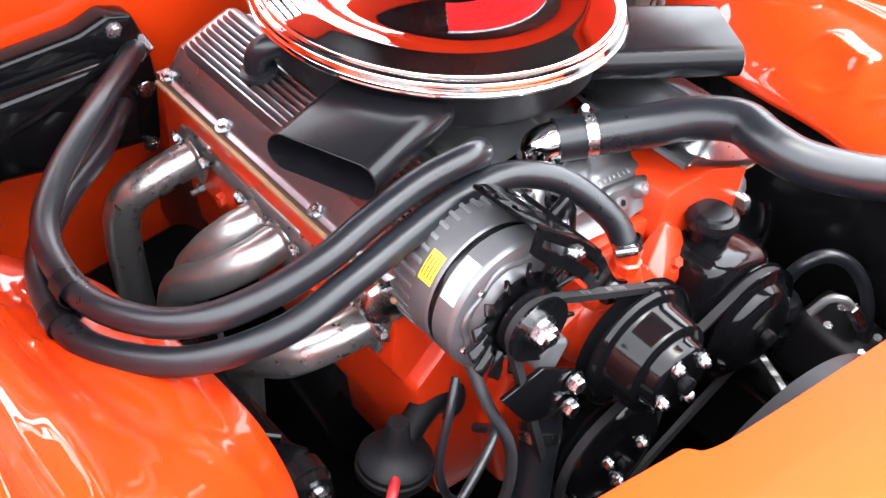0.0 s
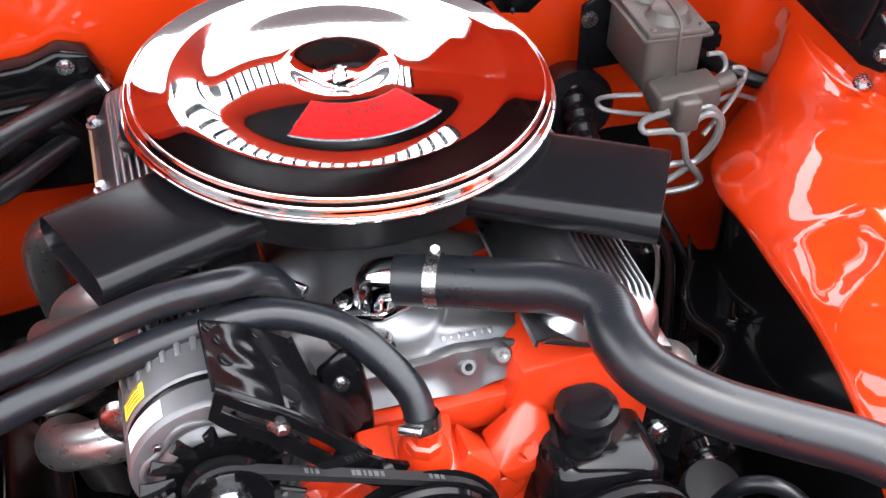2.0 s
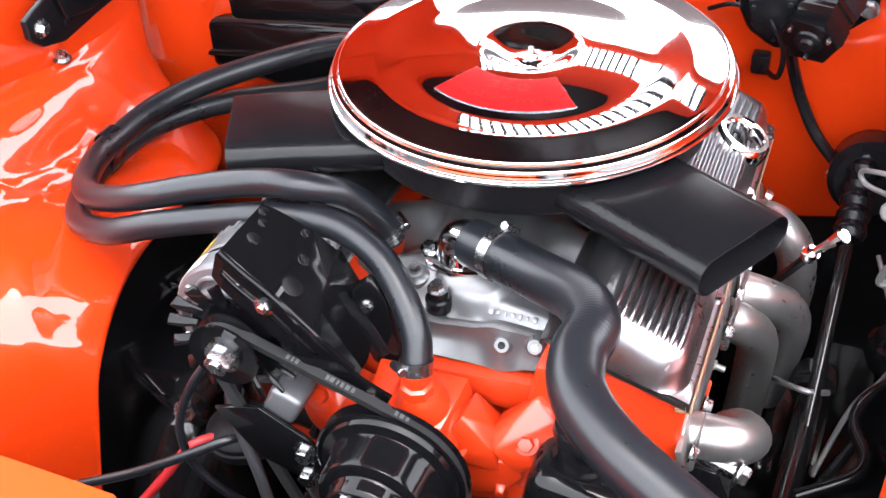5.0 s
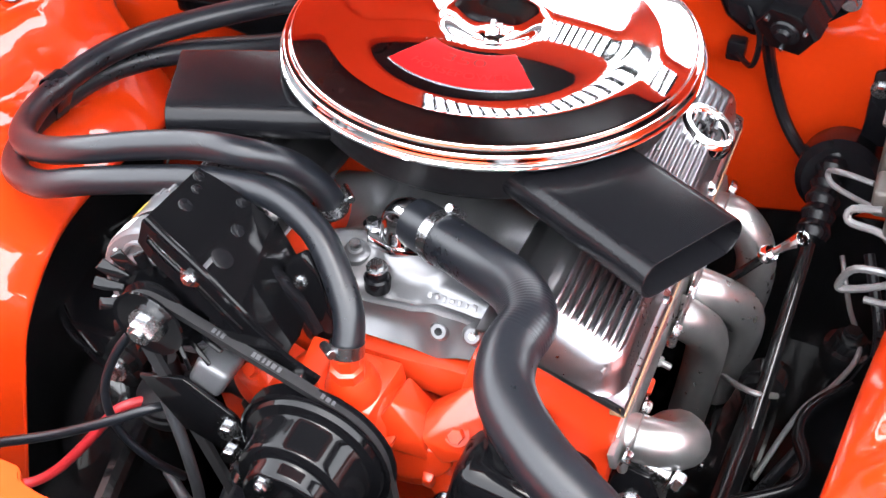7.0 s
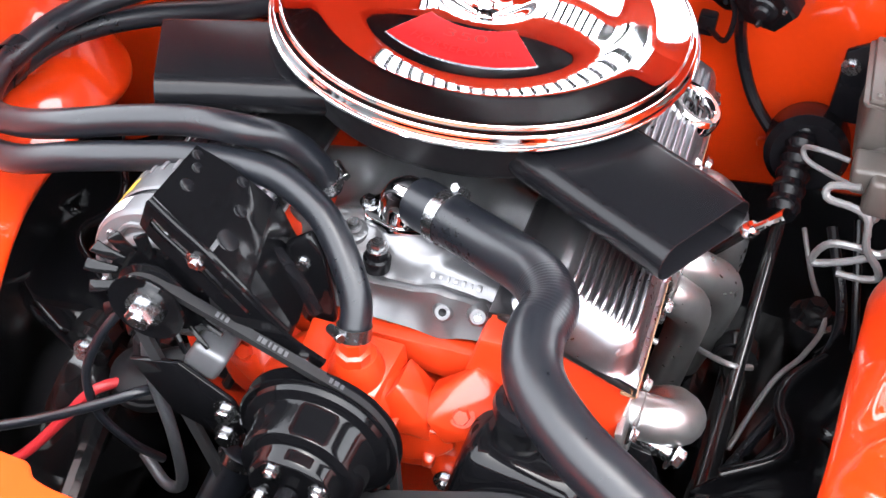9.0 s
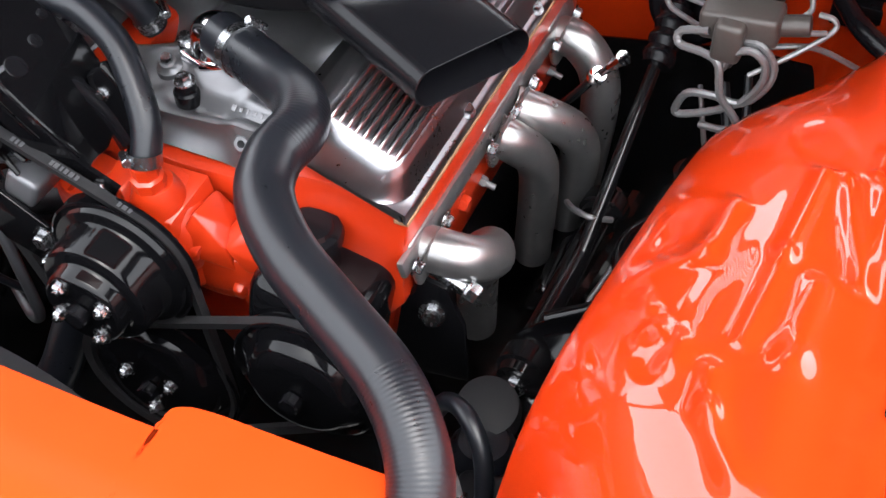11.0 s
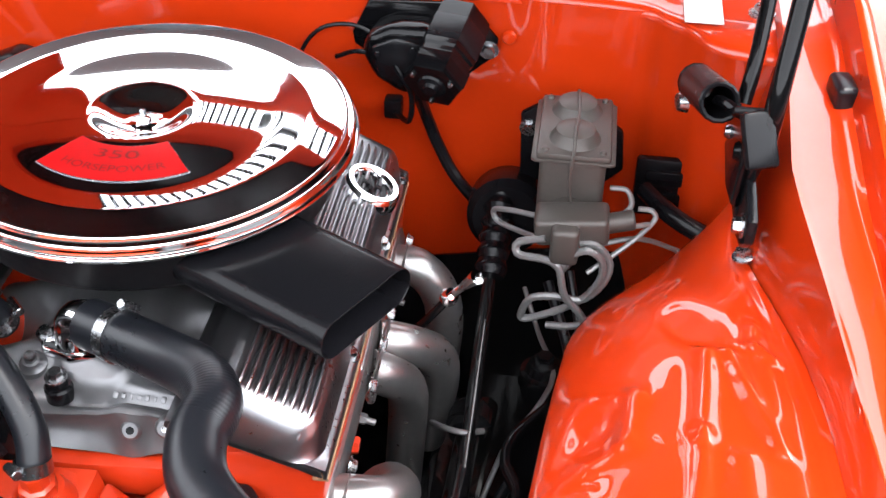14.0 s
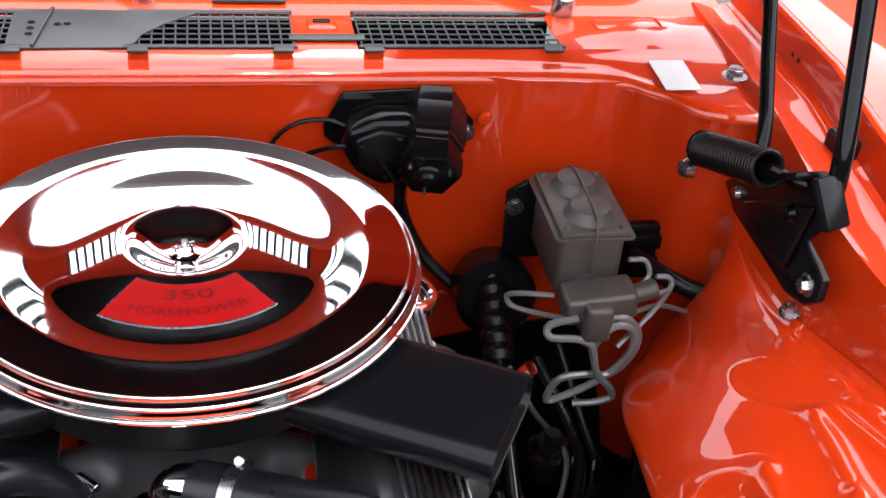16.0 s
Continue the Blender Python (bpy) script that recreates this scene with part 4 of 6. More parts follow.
def heater_hoses():
    a = [(-0.088, -0.176, 0.862), (-0.098, -0.188, 0.898), (-0.116, -0.210, 0.932), (-0.150, -0.232, 0.951), (-0.204, -0.230, 0.942), (-0.265, -0.236, 0.927), (-0.315, -0.242, 0.912), (-0.37, -0.234, 0.890), (-0.42, -0.212, 0.871), (-0.455, -0.17, 0.856), (-0.478, -0.10, 0.845), (-0.470, -0.01, 0.845), (-0.425, 0.06, 0.852), (-0.345, 0.14, 0.858), (-0.275, 0.215, 0.850), (-0.223, 0.280, 0.836)]
    b = [(-0.004, -0.325, 0.838), (-0.012, -0.303, 0.868), (-0.043, -0.274, 0.900), (-0.072, -0.257, 0.915), (-0.117, -0.245, 0.924), (-0.18, -0.247, 0.920), (-0.238, -0.253, 0.908), (-0.30, -0.261, 0.893), (-0.37, -0.257, 0.865), (-0.44, -0.215, 0.835), (-0.487, -0.14, 0.815), (-0.495, -0.07, 0.812), (-0.475, 0.0, 0.816), (-0.42, 0.07, 0.815), (-0.34, 0.15, 0.800), (-0.28, 0.225, 0.790), (-0.235, 0.285, 0.780)]
    hose("heater_hose", a, 0.0140, "black rubber heater hose from the intake to the heater box", [((-0.090, -0.179, 0.872), (-0.25, -0.3, 0.9)), ((-0.232, 0.268, 0.838), (0.6, 0.75, -0.1))])
    hose("heater_hose", b, 0.0140, "black rubber heater hose from the water pump to the heater box", [((-0.005, -0.322, 0.846), (0.1, -0.35, -1)), ((-0.243, 0.275, 0.781), (0.6, 0.75, -0.1))])
    d = Vector((0.05, 1, 0.0))
    single("hose_clip", join(moved(lathe([(0.0143, -0.011), (0.0156, -0.011), (0.0156, 0.011), (0.0143, 0.011)], 24, closed=True), axis((-0.482, -0.085, 0.844), d)),
                             moved(lathe([(0.0143, -0.011), (0.0156, -0.011), (0.0156, 0.011), (0.0143, 0.011)], 24, closed=True), axis((-0.496, -0.085, 0.812), d)), box(0.006, 0.026, 0.03, pose(-0.476, -0.085, 0.828, 0, 22), 0.002)), BLACK_SATIN, "black plastic clip holding two heater hoses", "hose clip")


def radiator_hose():
    p = [(0.005, -0.196, 0.893), (0.036, -0.212, 0.898), (0.09, -0.243, 0.908), (0.130, -0.275, 0.922), (0.152, -0.312, 0.930), (0.150, -0.35, 0.928), (0.162, -0.385, 0.921), (0.200, -0.420, 0.912), (0.25, -0.447, 0.902), (0.305, -0.476, 0.893), (0.340, -0.505, 0.884), (0.362, -0.535, 0.868), (0.368, -0.565, 0.84), (0.366, -0.59, 0.80)]
    h = hose("radiator_hose", p, 0.0235, "thick black ribbed upper radiator hose", [((0.036, -0.212, 0.898), (0.85, -0.45, 0.13))], 24)
    ribs = smooth_path(p, 50)
    for lo, hi in ((0.26, 0.36), (0.70, 0.985)):
        i0, i1 = int(lo * len(ribs)), int(hi * len(ribs))
        part("ribbed_section", tube(ribs[i0:i1], 0.0236, 24, 1, ridges=(0.0045, 1.57)), RUBBER, h, "fine ribbed black rubber")
    t = thing("thermostat_housing", "chrome water neck on the intake manifold", "water neck")
    part("neck", tube([(-0.012, -0.190, 0.866), (-0.010, -0.190, 0.886), (0.004, -0.196, 0.894), (0.034, -0.211, 0.898)], [0.022, 0.021, 0.020, 0.0185], 24), CHROME, t)
    part("base_flange", prism([(0.040, 0), (0.028, 0.018), (0.0, 0.026), (-0.028, 0.018), (-0.040, 0), (-0.028, -0.018), (0, -0.026), (0.028, -0.018)], 0.010, pose(-0.012, -0.190, 0.860), 0.003), CHROME, t)
    for s in (-1, 1):
        part("flange_bolt", bolt((-0.012 + s * 0.031, -0.190, 0.8705), (0, 0, 1), 0.012), STEEL, t)
    return t


def pulley(name, c, r, grooves, label, hub_bolts=4, deep=0.052):
    """A stamped pulley facing forward: grooves behind the front lip at c, a stepped face and a hub that stands proud by deep."""
    p = thing(name, label, "pulley", "belt pulleys")
    if deep > 0.03:  # drum and raised hub
        prof = [(0, deep), (0.036, deep), (0.0385, deep - 0.002), (0.040, deep - 0.005), (0.0405, deep - 0.014), (0.042, deep - 0.017), (0.050, deep - 0.018), (0.053, deep - 0.020), (0.0545, deep - 0.024), (0.056, 0.012), (0.058, 0.007), (r * 0.90, 0.004), (r * 0.94, -0.001), (r - 0.002, 0.001)]
    else:
        prof = [(0, deep), (0.038, deep), (0.044, deep * 0.95), (0.048, deep * 0.80), (r * 0.70, deep * 0.72), (r * 0.74, deep * 0.5), (r * 0.78, deep * 0.2), (r * 0.89, 0.0), (r * 0.93, -0.003), (r - 0.002, 0.001)]
    for k in range(grooves):
        off = 0.017 * k
        prof += [(r, -off), (r, -off - 0.0015), (r - 0.011, -off - 0.006), (r - 0.011, -off - 0.009), (r, -off - 0.0135), (r, -off - 0.015)]
    prof += [(r * 0.8, -0.017 * grooves), (0, -0.017 * grooves)]
    part("sheave", lathe(prof, 80, axis(c, (0, -1, 0))), BLACK_GLOSS, p)
    for k in range(hub_bolts):
        a = radians(30 + 360 / hub_bolts * k)
        part("hub_bolt", bolt(Vector(c) + Vector((0.030 * math.cos(a), -deep, 0.030 * math.sin(a))), (0, -1, 0), 0.0125, True, 0.004), STEEL, p)
    part("hub_nose", rod(Vector(c) + Vector((0, -deep, 0)), Vector(c) + Vector((0, -deep - 0.012, 0)), 0.010, 20), BLACK_SATIN, p)
    return p


def belt(pulleys, y, w=0.010):
    """A V belt in the plane y round the given (x, z, r) wheels, taken in turn anticlockwise as seen from the front."""
    pts = []
    n = len(pulleys)
    tang = []
    for i in range(n):
        (x0, z0, r0), (x1, z1, r1) = pulleys[i], pulleys[(i + 1) % n]
        d = Vector((x1 - x0, z1 - z0))
        L = d.length
        th = math.atan2(d.y, d.x) - math.asin((r1 - r0) / L) - math.pi / 2
        tang.append(th)
    for i in range(n):
        x, z, r = pulleys[i]
        a0, a1 = tang[i - 1], tang[i]
        while a1 < a0:
            a1 += 2 * math.pi
        for k in range(17):
            a = a0 + (a1 - a0) * k / 16
            pts.append((x, z, r, a))
    bm = bmesh.new()
    rings = []
    for x, z, r, a in pts:
        c, s = math.cos(a), math.sin(a)
        rings.append([bm.verts.new((x + (r + dr) * c, y + dy, z + (r + dr) * s)) for dr, dy in ((0.002, -w / 2), (0.002, w / 2), (-0.007, w * 0.3), (-0.007, -w * 0.3))])
    for i in range(len(rings)):
        a, b = rings[i], rings[(i + 1) % len(rings)]
        for k in range(4):
            bm.faces.new((a[k], a[(k + 1) % 4], b[(k + 1) % 4], b[k]))
    return bm


def alternator():
    a = thing("alternator", "grey cast aluminium alternator with a black fan and pulley", "alternator")
    c = Vector((-0.172, -0.342, 0.855))
    m = axis(c, (0, -1, 0))
    part("front_case", lathe([(0, 0.0), (0.036, 0.0), (0.040, 0.003), (0.044, 0.0032), (0.049, 0.001), (0.053, -0.005), (0.0635, -0.0065), (0.069, -0.0085), (0.0712, -0.012), (0.0715, -0.014), (0.0715, -0.034), (0.069, -0.036), (0, -0.036)], 56, m), GREY_METAL, a)
    part("stator", lathe([(0.069, -0.036), (0.0695, -0.037), (0.0695, -0.042), (0.069, -0.043)], 56, m, closed=False), BLACK_SATIN, a)
    part("rear_case", lathe([(0.070, -0.042), (0.0715, -0.044), (0.0715, -0.075), (0.066, -0.092), (0.058, -0.106), (0.0, -0.108)], 56, m), GREY_METAL, a)
    for k in range(34):
        t = 2 * math.pi * k / 34
        part("cooling_rib", box(0.014, 0.0055, 0.028, m @ pose(0.0655 * math.cos(t), 0.0655 * math.sin(t), -0.082, 0, 0, math.degrees(t)), 0.0015), GREY_METAL, a)
    ridge = [m @ Vector(((0.0585 + 0.0032 * math.sin(7 * q)) * math.cos(q), (0.0585 + 0.0032 * math.sin(7 * q)) * math.sin(q), -0.0045)) for q in (2 * math.pi * j / 84 for j in range(85))]
    part("case_ridge", tube(ridge, 0.0026, 8), GREY_METAL, a)
    fan = part("fan", lathe([(0, 0.006), (0.046, 0.006), (0.046, 0.004), (0, 0.004)], 40, m), BLACK_GLOSS, a, "black bladed cooling fan")
    for k in range(15):
        blade = prism([(-0.006, -0.0035), (0.012, -0.0055), (0.021, -0.0075), (0.024, 0.004), (0.012, 0.0055), (-0.006, 0.0035)], 0.0045, None, 0.0014)
        part("fan_blade", moved(blade, m @ pose(0, 0, 0, 0, 0, 24 * k) @ pose(0.044, 0, 0.007, 38, -14, 10)), BLACK_GLOSS, fan)
    part("pulley", lathe([(0, 0.030), (0.030, 0.030), (0.0345, 0.031), (0.0345, 0.028), (0.026, 0.023), (0.026, 0.020), (0.0345, 0.015), (0.0345, 0.012), (0.012, 0.008), (0, 0.008)], 48, m), BLACK_GLOSS, a, "black pulley")
    part("shaft_nut", join(lathe([(0, 0.034), (0.017, 0.034), (0.017, 0.030)], 28, m), lathe([(0, 0.046), (0.011, 0.046), (0.0125, 0.044), (0.0125, 0.034)], 6, m), rod(c + Vector((0, -0.044, 0)), c + Vector((0, -0.049, 0)), 0.0065, 16)), STEEL, a)
    t0 = radians(158)
    part("warning_label", sheet(lambda u, v: m @ Vector((0.0722 * math.cos(t0 - 0.42 * u), 0.0722 * math.sin(t0 - 0.42 * u), -0.047 - 0.017 * v)), 8, 2, 0.0002), YELLOW, a, "yellow warning label")
    part("part_label", sheet(lambda u, v: m @ Vector((0.0722 * math.cos(t0 - 0.62 * u), 0.0722 * math.sin(t0 - 0.62 * u), -0.014 - 0.018 * v)), 8, 2, 0.0002), WHITE_LABEL, a, "white paper label")
    for i in range(4):
        part("print_bar", sheet(lambda u, v: m @ Vector((0.0726 * math.cos(t0 - 0.06 - 0.30 * u), 0.0726 * math.sin(t0 - 0.06 - 0.30 * u), -0.0492 - 0.004 * i - 0.0014 * v)), 6, 1, 0.0001), INK, a)
    part("case_ear", rod((c.x + 0.046, -0.352, c.z + 0.058), (c.x + 0.046, -0.336, c.z + 0.058), 0.011, 18), GREY_METAL, a)
    part("case_ear", box(0.034, 0.05, 0.036, pose(c.x + 0.042, -0.335, c.z - 0.066, 0, 25), 0.006, 3), GREY_METAL, a)
    for k in range(6):
        t = 2 * math.pi * (k + 0.3) / 6
        part("case_screw", bolt(m @ Vector((0.062 * math.cos(t), 0.062 * math.sin(t), -0.004)), (0, -1, 0), 0.007, False), STEEL, a)
    # adjusting bracket
    b = thing("alternator_bracket", "gloss black slotted alternator bracket", "bracket")
    up = smooth_path([(-0.171, -0.348, 0.957), (-0.150, -0.352, 0.944), (-0.120, -0.355, 0.924), (-0.092, -0.356, 0.898), (-0.070, -0.351, 0.868), (-0.050, -0.345, 0.842), (-0.036, -0.342, 0.830), (-0.022, -0.341, 0.822)], 6)
    dn = smooth_path([(-0.178, -0.350, 0.932), (-0.164, -0.354, 0.919), (-0.137, -0.357, 0.900), (-0.110, -0.358, 0.874), (-0.088, -0.353, 0.845), (-0.066, -0.347, 0.820), (-0.050, -0.343, 0.806), (-0.034, -0.342, 0.800)], 6)

    def band(u0, u1, v0, v1):
        return sheet(lambda u, v: along(up, u0 + (u1 - u0) * u).lerp(along(dn, u0 + (u1 - u0) * u), v0 + (v1 - v0) * v), 24, 4, 0.005)
    part("slotted_arm", join(band(0, 1, 0, 0.30), band(0, 1, 0.62, 1), band(0, 0.06, 0.30, 0.62), band(0.52, 1, 0.30, 0.62)), BLACK_GLOSS, b)
    part("rolled_edge", tube([along(up, k / 12) + Vector((0, 0.001, -0.001)) for k in range(9)], 0.0032, 10, 3), BLACK_GLOSS, b)
    part("slot_rim", join(tube([along(up, 0.06 + 0.46 * k / 10).lerp(along(dn, 0.06 + 0.46 * k / 10), 0.31) + Vector((0, -0.001, 0)) for k in range(11)], 0.0014, 6, 3),
                          tube([along(up, 0.06 + 0.46 * k / 10).lerp(along(dn, 0.06 + 0.46 * k / 10), 0.61) + Vector((0, -0.001, 0)) for k in range(11)], 0.0014, 6, 3)), BLACK_GLOSS, b)
    corner = [Vector(q) for q in ((-0.171, -0.348, 0.957), (-0.172, -0.266, 0.951), (-0.104, -0.262, 0.909), (-0.088, -0.354, 0.894))]
    part("top_plate", sheet(lambda u, v: corner[0].lerp(corner[3], u).lerp(corner[1].lerp(corner[2], u), v) + Vector((0, 0, 0.004 * math.sin(u * 3.14) + 0.0006 * noise.noise(Vector((u * 6, v * 6, 1))))), 24, 24, 0.004), BLACK_GLOSS, b)
    pn = (corner[3] - corner[0]).cross(corner[1] - corner[0]).normalized()
    for u, v, r in ((0.08, 0.88, 0.004), (0.16, 0.72, 0.004), (0.18, 0.45, 0.005), (0.62, 0.92, 0.004), (0.72, 0.62, 0.005), (0.72, 0.25, 0.008)):
        q = corner[0].lerp(corner[3], u).lerp(corner[1].lerp(corner[2], u), v) + Vector((0, 0, 0.004 * math.sin(u * 3.14)))
        part("plate_hole", lathe([(0, 0.0003), (r, 0.0006), (r * 1.25, 0.0009), (r * 1.35, 0)], 16, axis(q, pn if pn.z > 0 else -pn)), BLACK_SATIN, b)
    part("drop_plate", sheet(lambda u, v: corner[3].lerp(corner[2], u) + Vector((0.030 * v, 0.004 * v, -0.075 * v + 0.006 * math.sin(u * 9) * v)), 10, 8, 0.004), BLACK_GLOSS, b)
    part("brace", prism([(-0.085, 0.885), (-0.062, 0.905), (-0.046, 0.884), (-0.038, 0.840), (-0.036, 0.806), (-0.052, 0.792), (-0.068, 0.800), (-0.081, 0.835)], 0.012, front(-0.275), 0.005, 3), BLACK_GLOSS, b)
    part("brace_tube", tube([(-0.100, -0.300, 0.890), (-0.088, -0.290, 0.870), (-0.070, -0.284, 0.845), (-0.055, -0.282, 0.815)], 0.010, 14), BLACK_SATIN, b)
    part("brace_bolt", bolt((-0.066, -0.288, 0.872), (0, -1, 0.2), 0.010), STEEL, b)
    part("slot_bolt", bolt((-0.127, -0.358, 0.916), (0, -1, 0.2), 0.014, True, 0.004), STEEL, b)
    part("pump_bolt", bolt((-0.040, -0.345, 0.818), (0, -1, 0.3), 0.015, True, 0.004), STEEL, b)
    lo = [(-0.20, 0.775), (-0.15, 0.790), (-0.10, 0.760), (-0.085, 0.73), (-0.10, 0.70), (-0.16, 0.72)]
    part("lower_plate", prism(lo, 0.006, front(-0.362), 0.002), BLACK_GLOSS, b)
    for x, z in ((-0.104, 0.748), (-0.105, 0.715)):
        part("lower_bolt", bolt((x, -0.370, z), (0, -1, 0), 0.018), STEEL, b)
    return a


def water_pump():
    w = thing("water_pump", "orange painted cast iron water pump", "water pump")
    part("hub_housing", lathe([(0, 0.090), (0.030, 0.090), (0.034, 0.075), (0.038, 0.050), (0.052, 0.040), (0.058, 0.028), (0.060, 0.0), (0, 0)], 40, axis((-0.015, -0.29, 0.750), (0, -1, 0))), ENGINE_PAINT, w)
    def cast(pts):
        bm = bmesh.new()
        for q in pts:
            bm.verts.new(q)
        g = bmesh.ops.convex_hull(bm, input=bm.verts[:])
        loose = [e for e in g["geom_interior"] if isinstance(e, bmesh.types.BMVert)]
        bmesh.ops.delete(bm, geom=loose, context="VERTS")
        bmesh.ops.dissolve_limit(bm, angle_limit=0.05, verts=bm.verts[:], edges=bm.edges[:])
        bmesh.ops.bevel(bm, geom=bm.edges[:], offset=0.0022, segments=2, affect="EDGES", profile=0.5)
        return bm
    lobe = [(0, 0.030), (0.036, 0.030), (0.042, 0.027), (0.045, 0.021), (0.046, 0.0)]
    part("lobe", lathe(lobe, 40, axis((-0.094, -0.284, 0.741), (0, -1, 0))), ENGINE_PAINT, w)
    arc = [(0.034 + 0.084 * math.cos(radians(a)), 0.763 + 0.084 * math.sin(radians(a))) for a in range(-150, 6, 6)]
    part("impeller_housing", prism(arc, 0.034, front(-0.284), 0.004, 3), ENGINE_PAINT, w)
    part("housing_step", prism([(0.034 + 0.066 * math.cos(radians(a)), 0.760 + 0.066 * math.sin(radians(a))) for a in range(-150, -20, 6)] + [(0.090, 0.748), (0.0, 0.742)], 0.007, front(-0.316), 0.0025, 3), ENGINE_PAINT, w)
    part("centre_casting", cast([(-0.052, -0.284, 0.802), (0.030, -0.284, 0.806), (-0.042, -0.338, 0.786), (0.022, -0.340, 0.790), (-0.034, -0.352, 0.700), (0.018, -0.352, 0.700), (-0.066, -0.284, 0.690), (0.052, -0.284, 0.690)]), ENGINE_PAINT, w)
    part("arm", cast([(0.037, -0.325, 0.797), (0.024, -0.331, 0.774), (0.067, -0.327, 0.762), (0.062, -0.308, 0.775), (0.036, -0.284, 0.792), (0.062, -0.284, 0.766), (0.028, -0.284, 0.735), (0.078, -0.284, 0.715), (0.072, -0.323, 0.732), (0.030, -0.334, 0.745)]), ENGINE_PAINT, w)
    part("foot", cast([(0.061, -0.307, 0.774), (0.097, -0.293, 0.806), (0.119, -0.299, 0.793), (0.123, -0.309, 0.766), (0.066, -0.327, 0.762), (0.110, -0.319, 0.750), (0.086, -0.325, 0.737), (0.062, -0.284, 0.772), (0.099, -0.284, 0.809), (0.123, -0.284, 0.792), (0.123, -0.284, 0.738), (0.082, -0.284, 0.718)]), ENGINE_PAINT, w)
    part("arm", cast([(-0.050, -0.325, 0.792), (-0.040, -0.331, 0.770), (-0.090, -0.325, 0.766), (-0.080, -0.308, 0.780), (-0.050, -0.284, 0.795), (-0.082, -0.284, 0.772), (-0.045, -0.284, 0.735), (-0.100, -0.284, 0.715), (-0.092, -0.321, 0.732)]), ENGINE_PAINT, w)
    part("foot", cast([(-0.080, -0.307, 0.778), (-0.112, -0.294, 0.802), (-0.134, -0.299, 0.790), (-0.138, -0.309, 0.762), (-0.088, -0.325, 0.762), (-0.126, -0.317, 0.748), (-0.102, -0.323, 0.735), (-0.080, -0.284, 0.776), (-0.114, -0.284, 0.804), (-0.138, -0.284, 0.788), (-0.138, -0.284, 0.735), (-0.098, -0.284, 0.716)]), ENGINE_PAINT, w)
    part("bolt_pad", cast([(-0.056, -0.290, 0.812), (-0.026, -0.290, 0.814), (-0.052, -0.334, 0.806), (-0.030, -0.335, 0.808), (-0.060, -0.284, 0.780), (-0.018, -0.284, 0.780), (-0.054, -0.338, 0.790), (-0.022, -0.340, 0.790)]), ENGINE_PAINT, w)
    part("rib", cast([(0.022, -0.331, 0.752), (0.043, -0.340, 0.760), (0.044, -0.328, 0.763), (0.040, -0.334, 0.742), (0.022, -0.328, 0.738), (0.030, -0.338, 0.744)]), ENGINE_PAINT, w)
    part("lug", cast([(0.066, -0.322, 0.716), (0.078, -0.322, 0.716), (0.078, -0.316, 0.697), (0.064, -0.316, 0.697), (0.068, -0.331, 0.712), (0.077, -0.331, 0.712), (0.076, -0.327, 0.698), (0.067, -0.327, 0.698)]), ENGINE_PAINT, w)
    part("foot_bolt", bolt((0.095, -0.3135, 0.770), (0.1, -0.8, 0.55), 0.016), ENGINE_PAINT, w)
    part("foot_bolt", bolt((-0.110, -0.3135, 0.768), (-0.1, -0.8, 0.55), 0.016), ENGINE_PAINT, w)
    part("lower_ear", cast([(0.060, -0.300, 0.716), (0.112, -0.300, 0.724), (0.060, -0.318, 0.712), (0.110, -0.318, 0.720), (0.080, -0.300, 0.672), (0.098, -0.300, 0.672), (0.080, -0.322, 0.676), (0.098, -0.322, 0.676)]), ENGINE_PAINT, w)
    part("ear_bolt", bolt((0.089, -0.324, 0.684), (0, -1, 0.3), 0.014, True, 0.004), STEEL, w)
    part("neck_shoulder", lathe([(0.030, -0.030), (0.025, -0.006), (0.021, 0.006), (0.018, 0.012), (0, 0.013)], 28, axis((-0.003, -0.320, 0.806), (0, -0.1, 1))), ENGINE_PAINT, w)
    part("hose_nipple", lathe([(0.0125, 0.0), (0.0160, 0.002), (0.0160, 0.014), (0.0125, 0.016), (0.0125, 0.03), (0, 0.03)], 8, axis((-0.004, -0.3245, 0.815), (0, -0.1, 1))), ENGINE_PAINT, w)
    return w


def steering_pump():
    p = thing("power_steering_pump", "gloss black power steering pump with a round cap", "power steering pump")
    part("reservoir", join(box(0.115, 0.10, 0.12, pose(0.155, -0.315, 0.715, 0, 10), 0.022, 4)), BLACK_GLOSS, p)
    part("filler_neck", lathe([(0.026, -0.03), (0.024, 0.03), (0, 0.03)], 28, pose(0.150, -0.312, 0.772)), BLACK_GLOSS, p)
    part("cap", lathe([(0, 0.016), (0.020, 0.016), (0.022, 0.012), (0.028, 0.010), (0.030, 0.004), (0.029, -0.002), (0, -0.002)], 36, pose(0.150, -0.312, 0.802)), BLACK_SATIN, p, "black plastic cap")
    br = [(0.20, 0.60), (0.285, 0.62), (0.28, 0.70), (0.262, 0.745), (0.235, 0.75), (0.215, 0.70)]
    part("bracket", prism(br, 0.006, front(-0.268), 0.002), BLACK_GLOSS, p)
    part("bracket_bolt", bolt((0.249, -0.277, 0.708), (0.2, -1, 0.3), 0.018), STEEL, p)
    return p


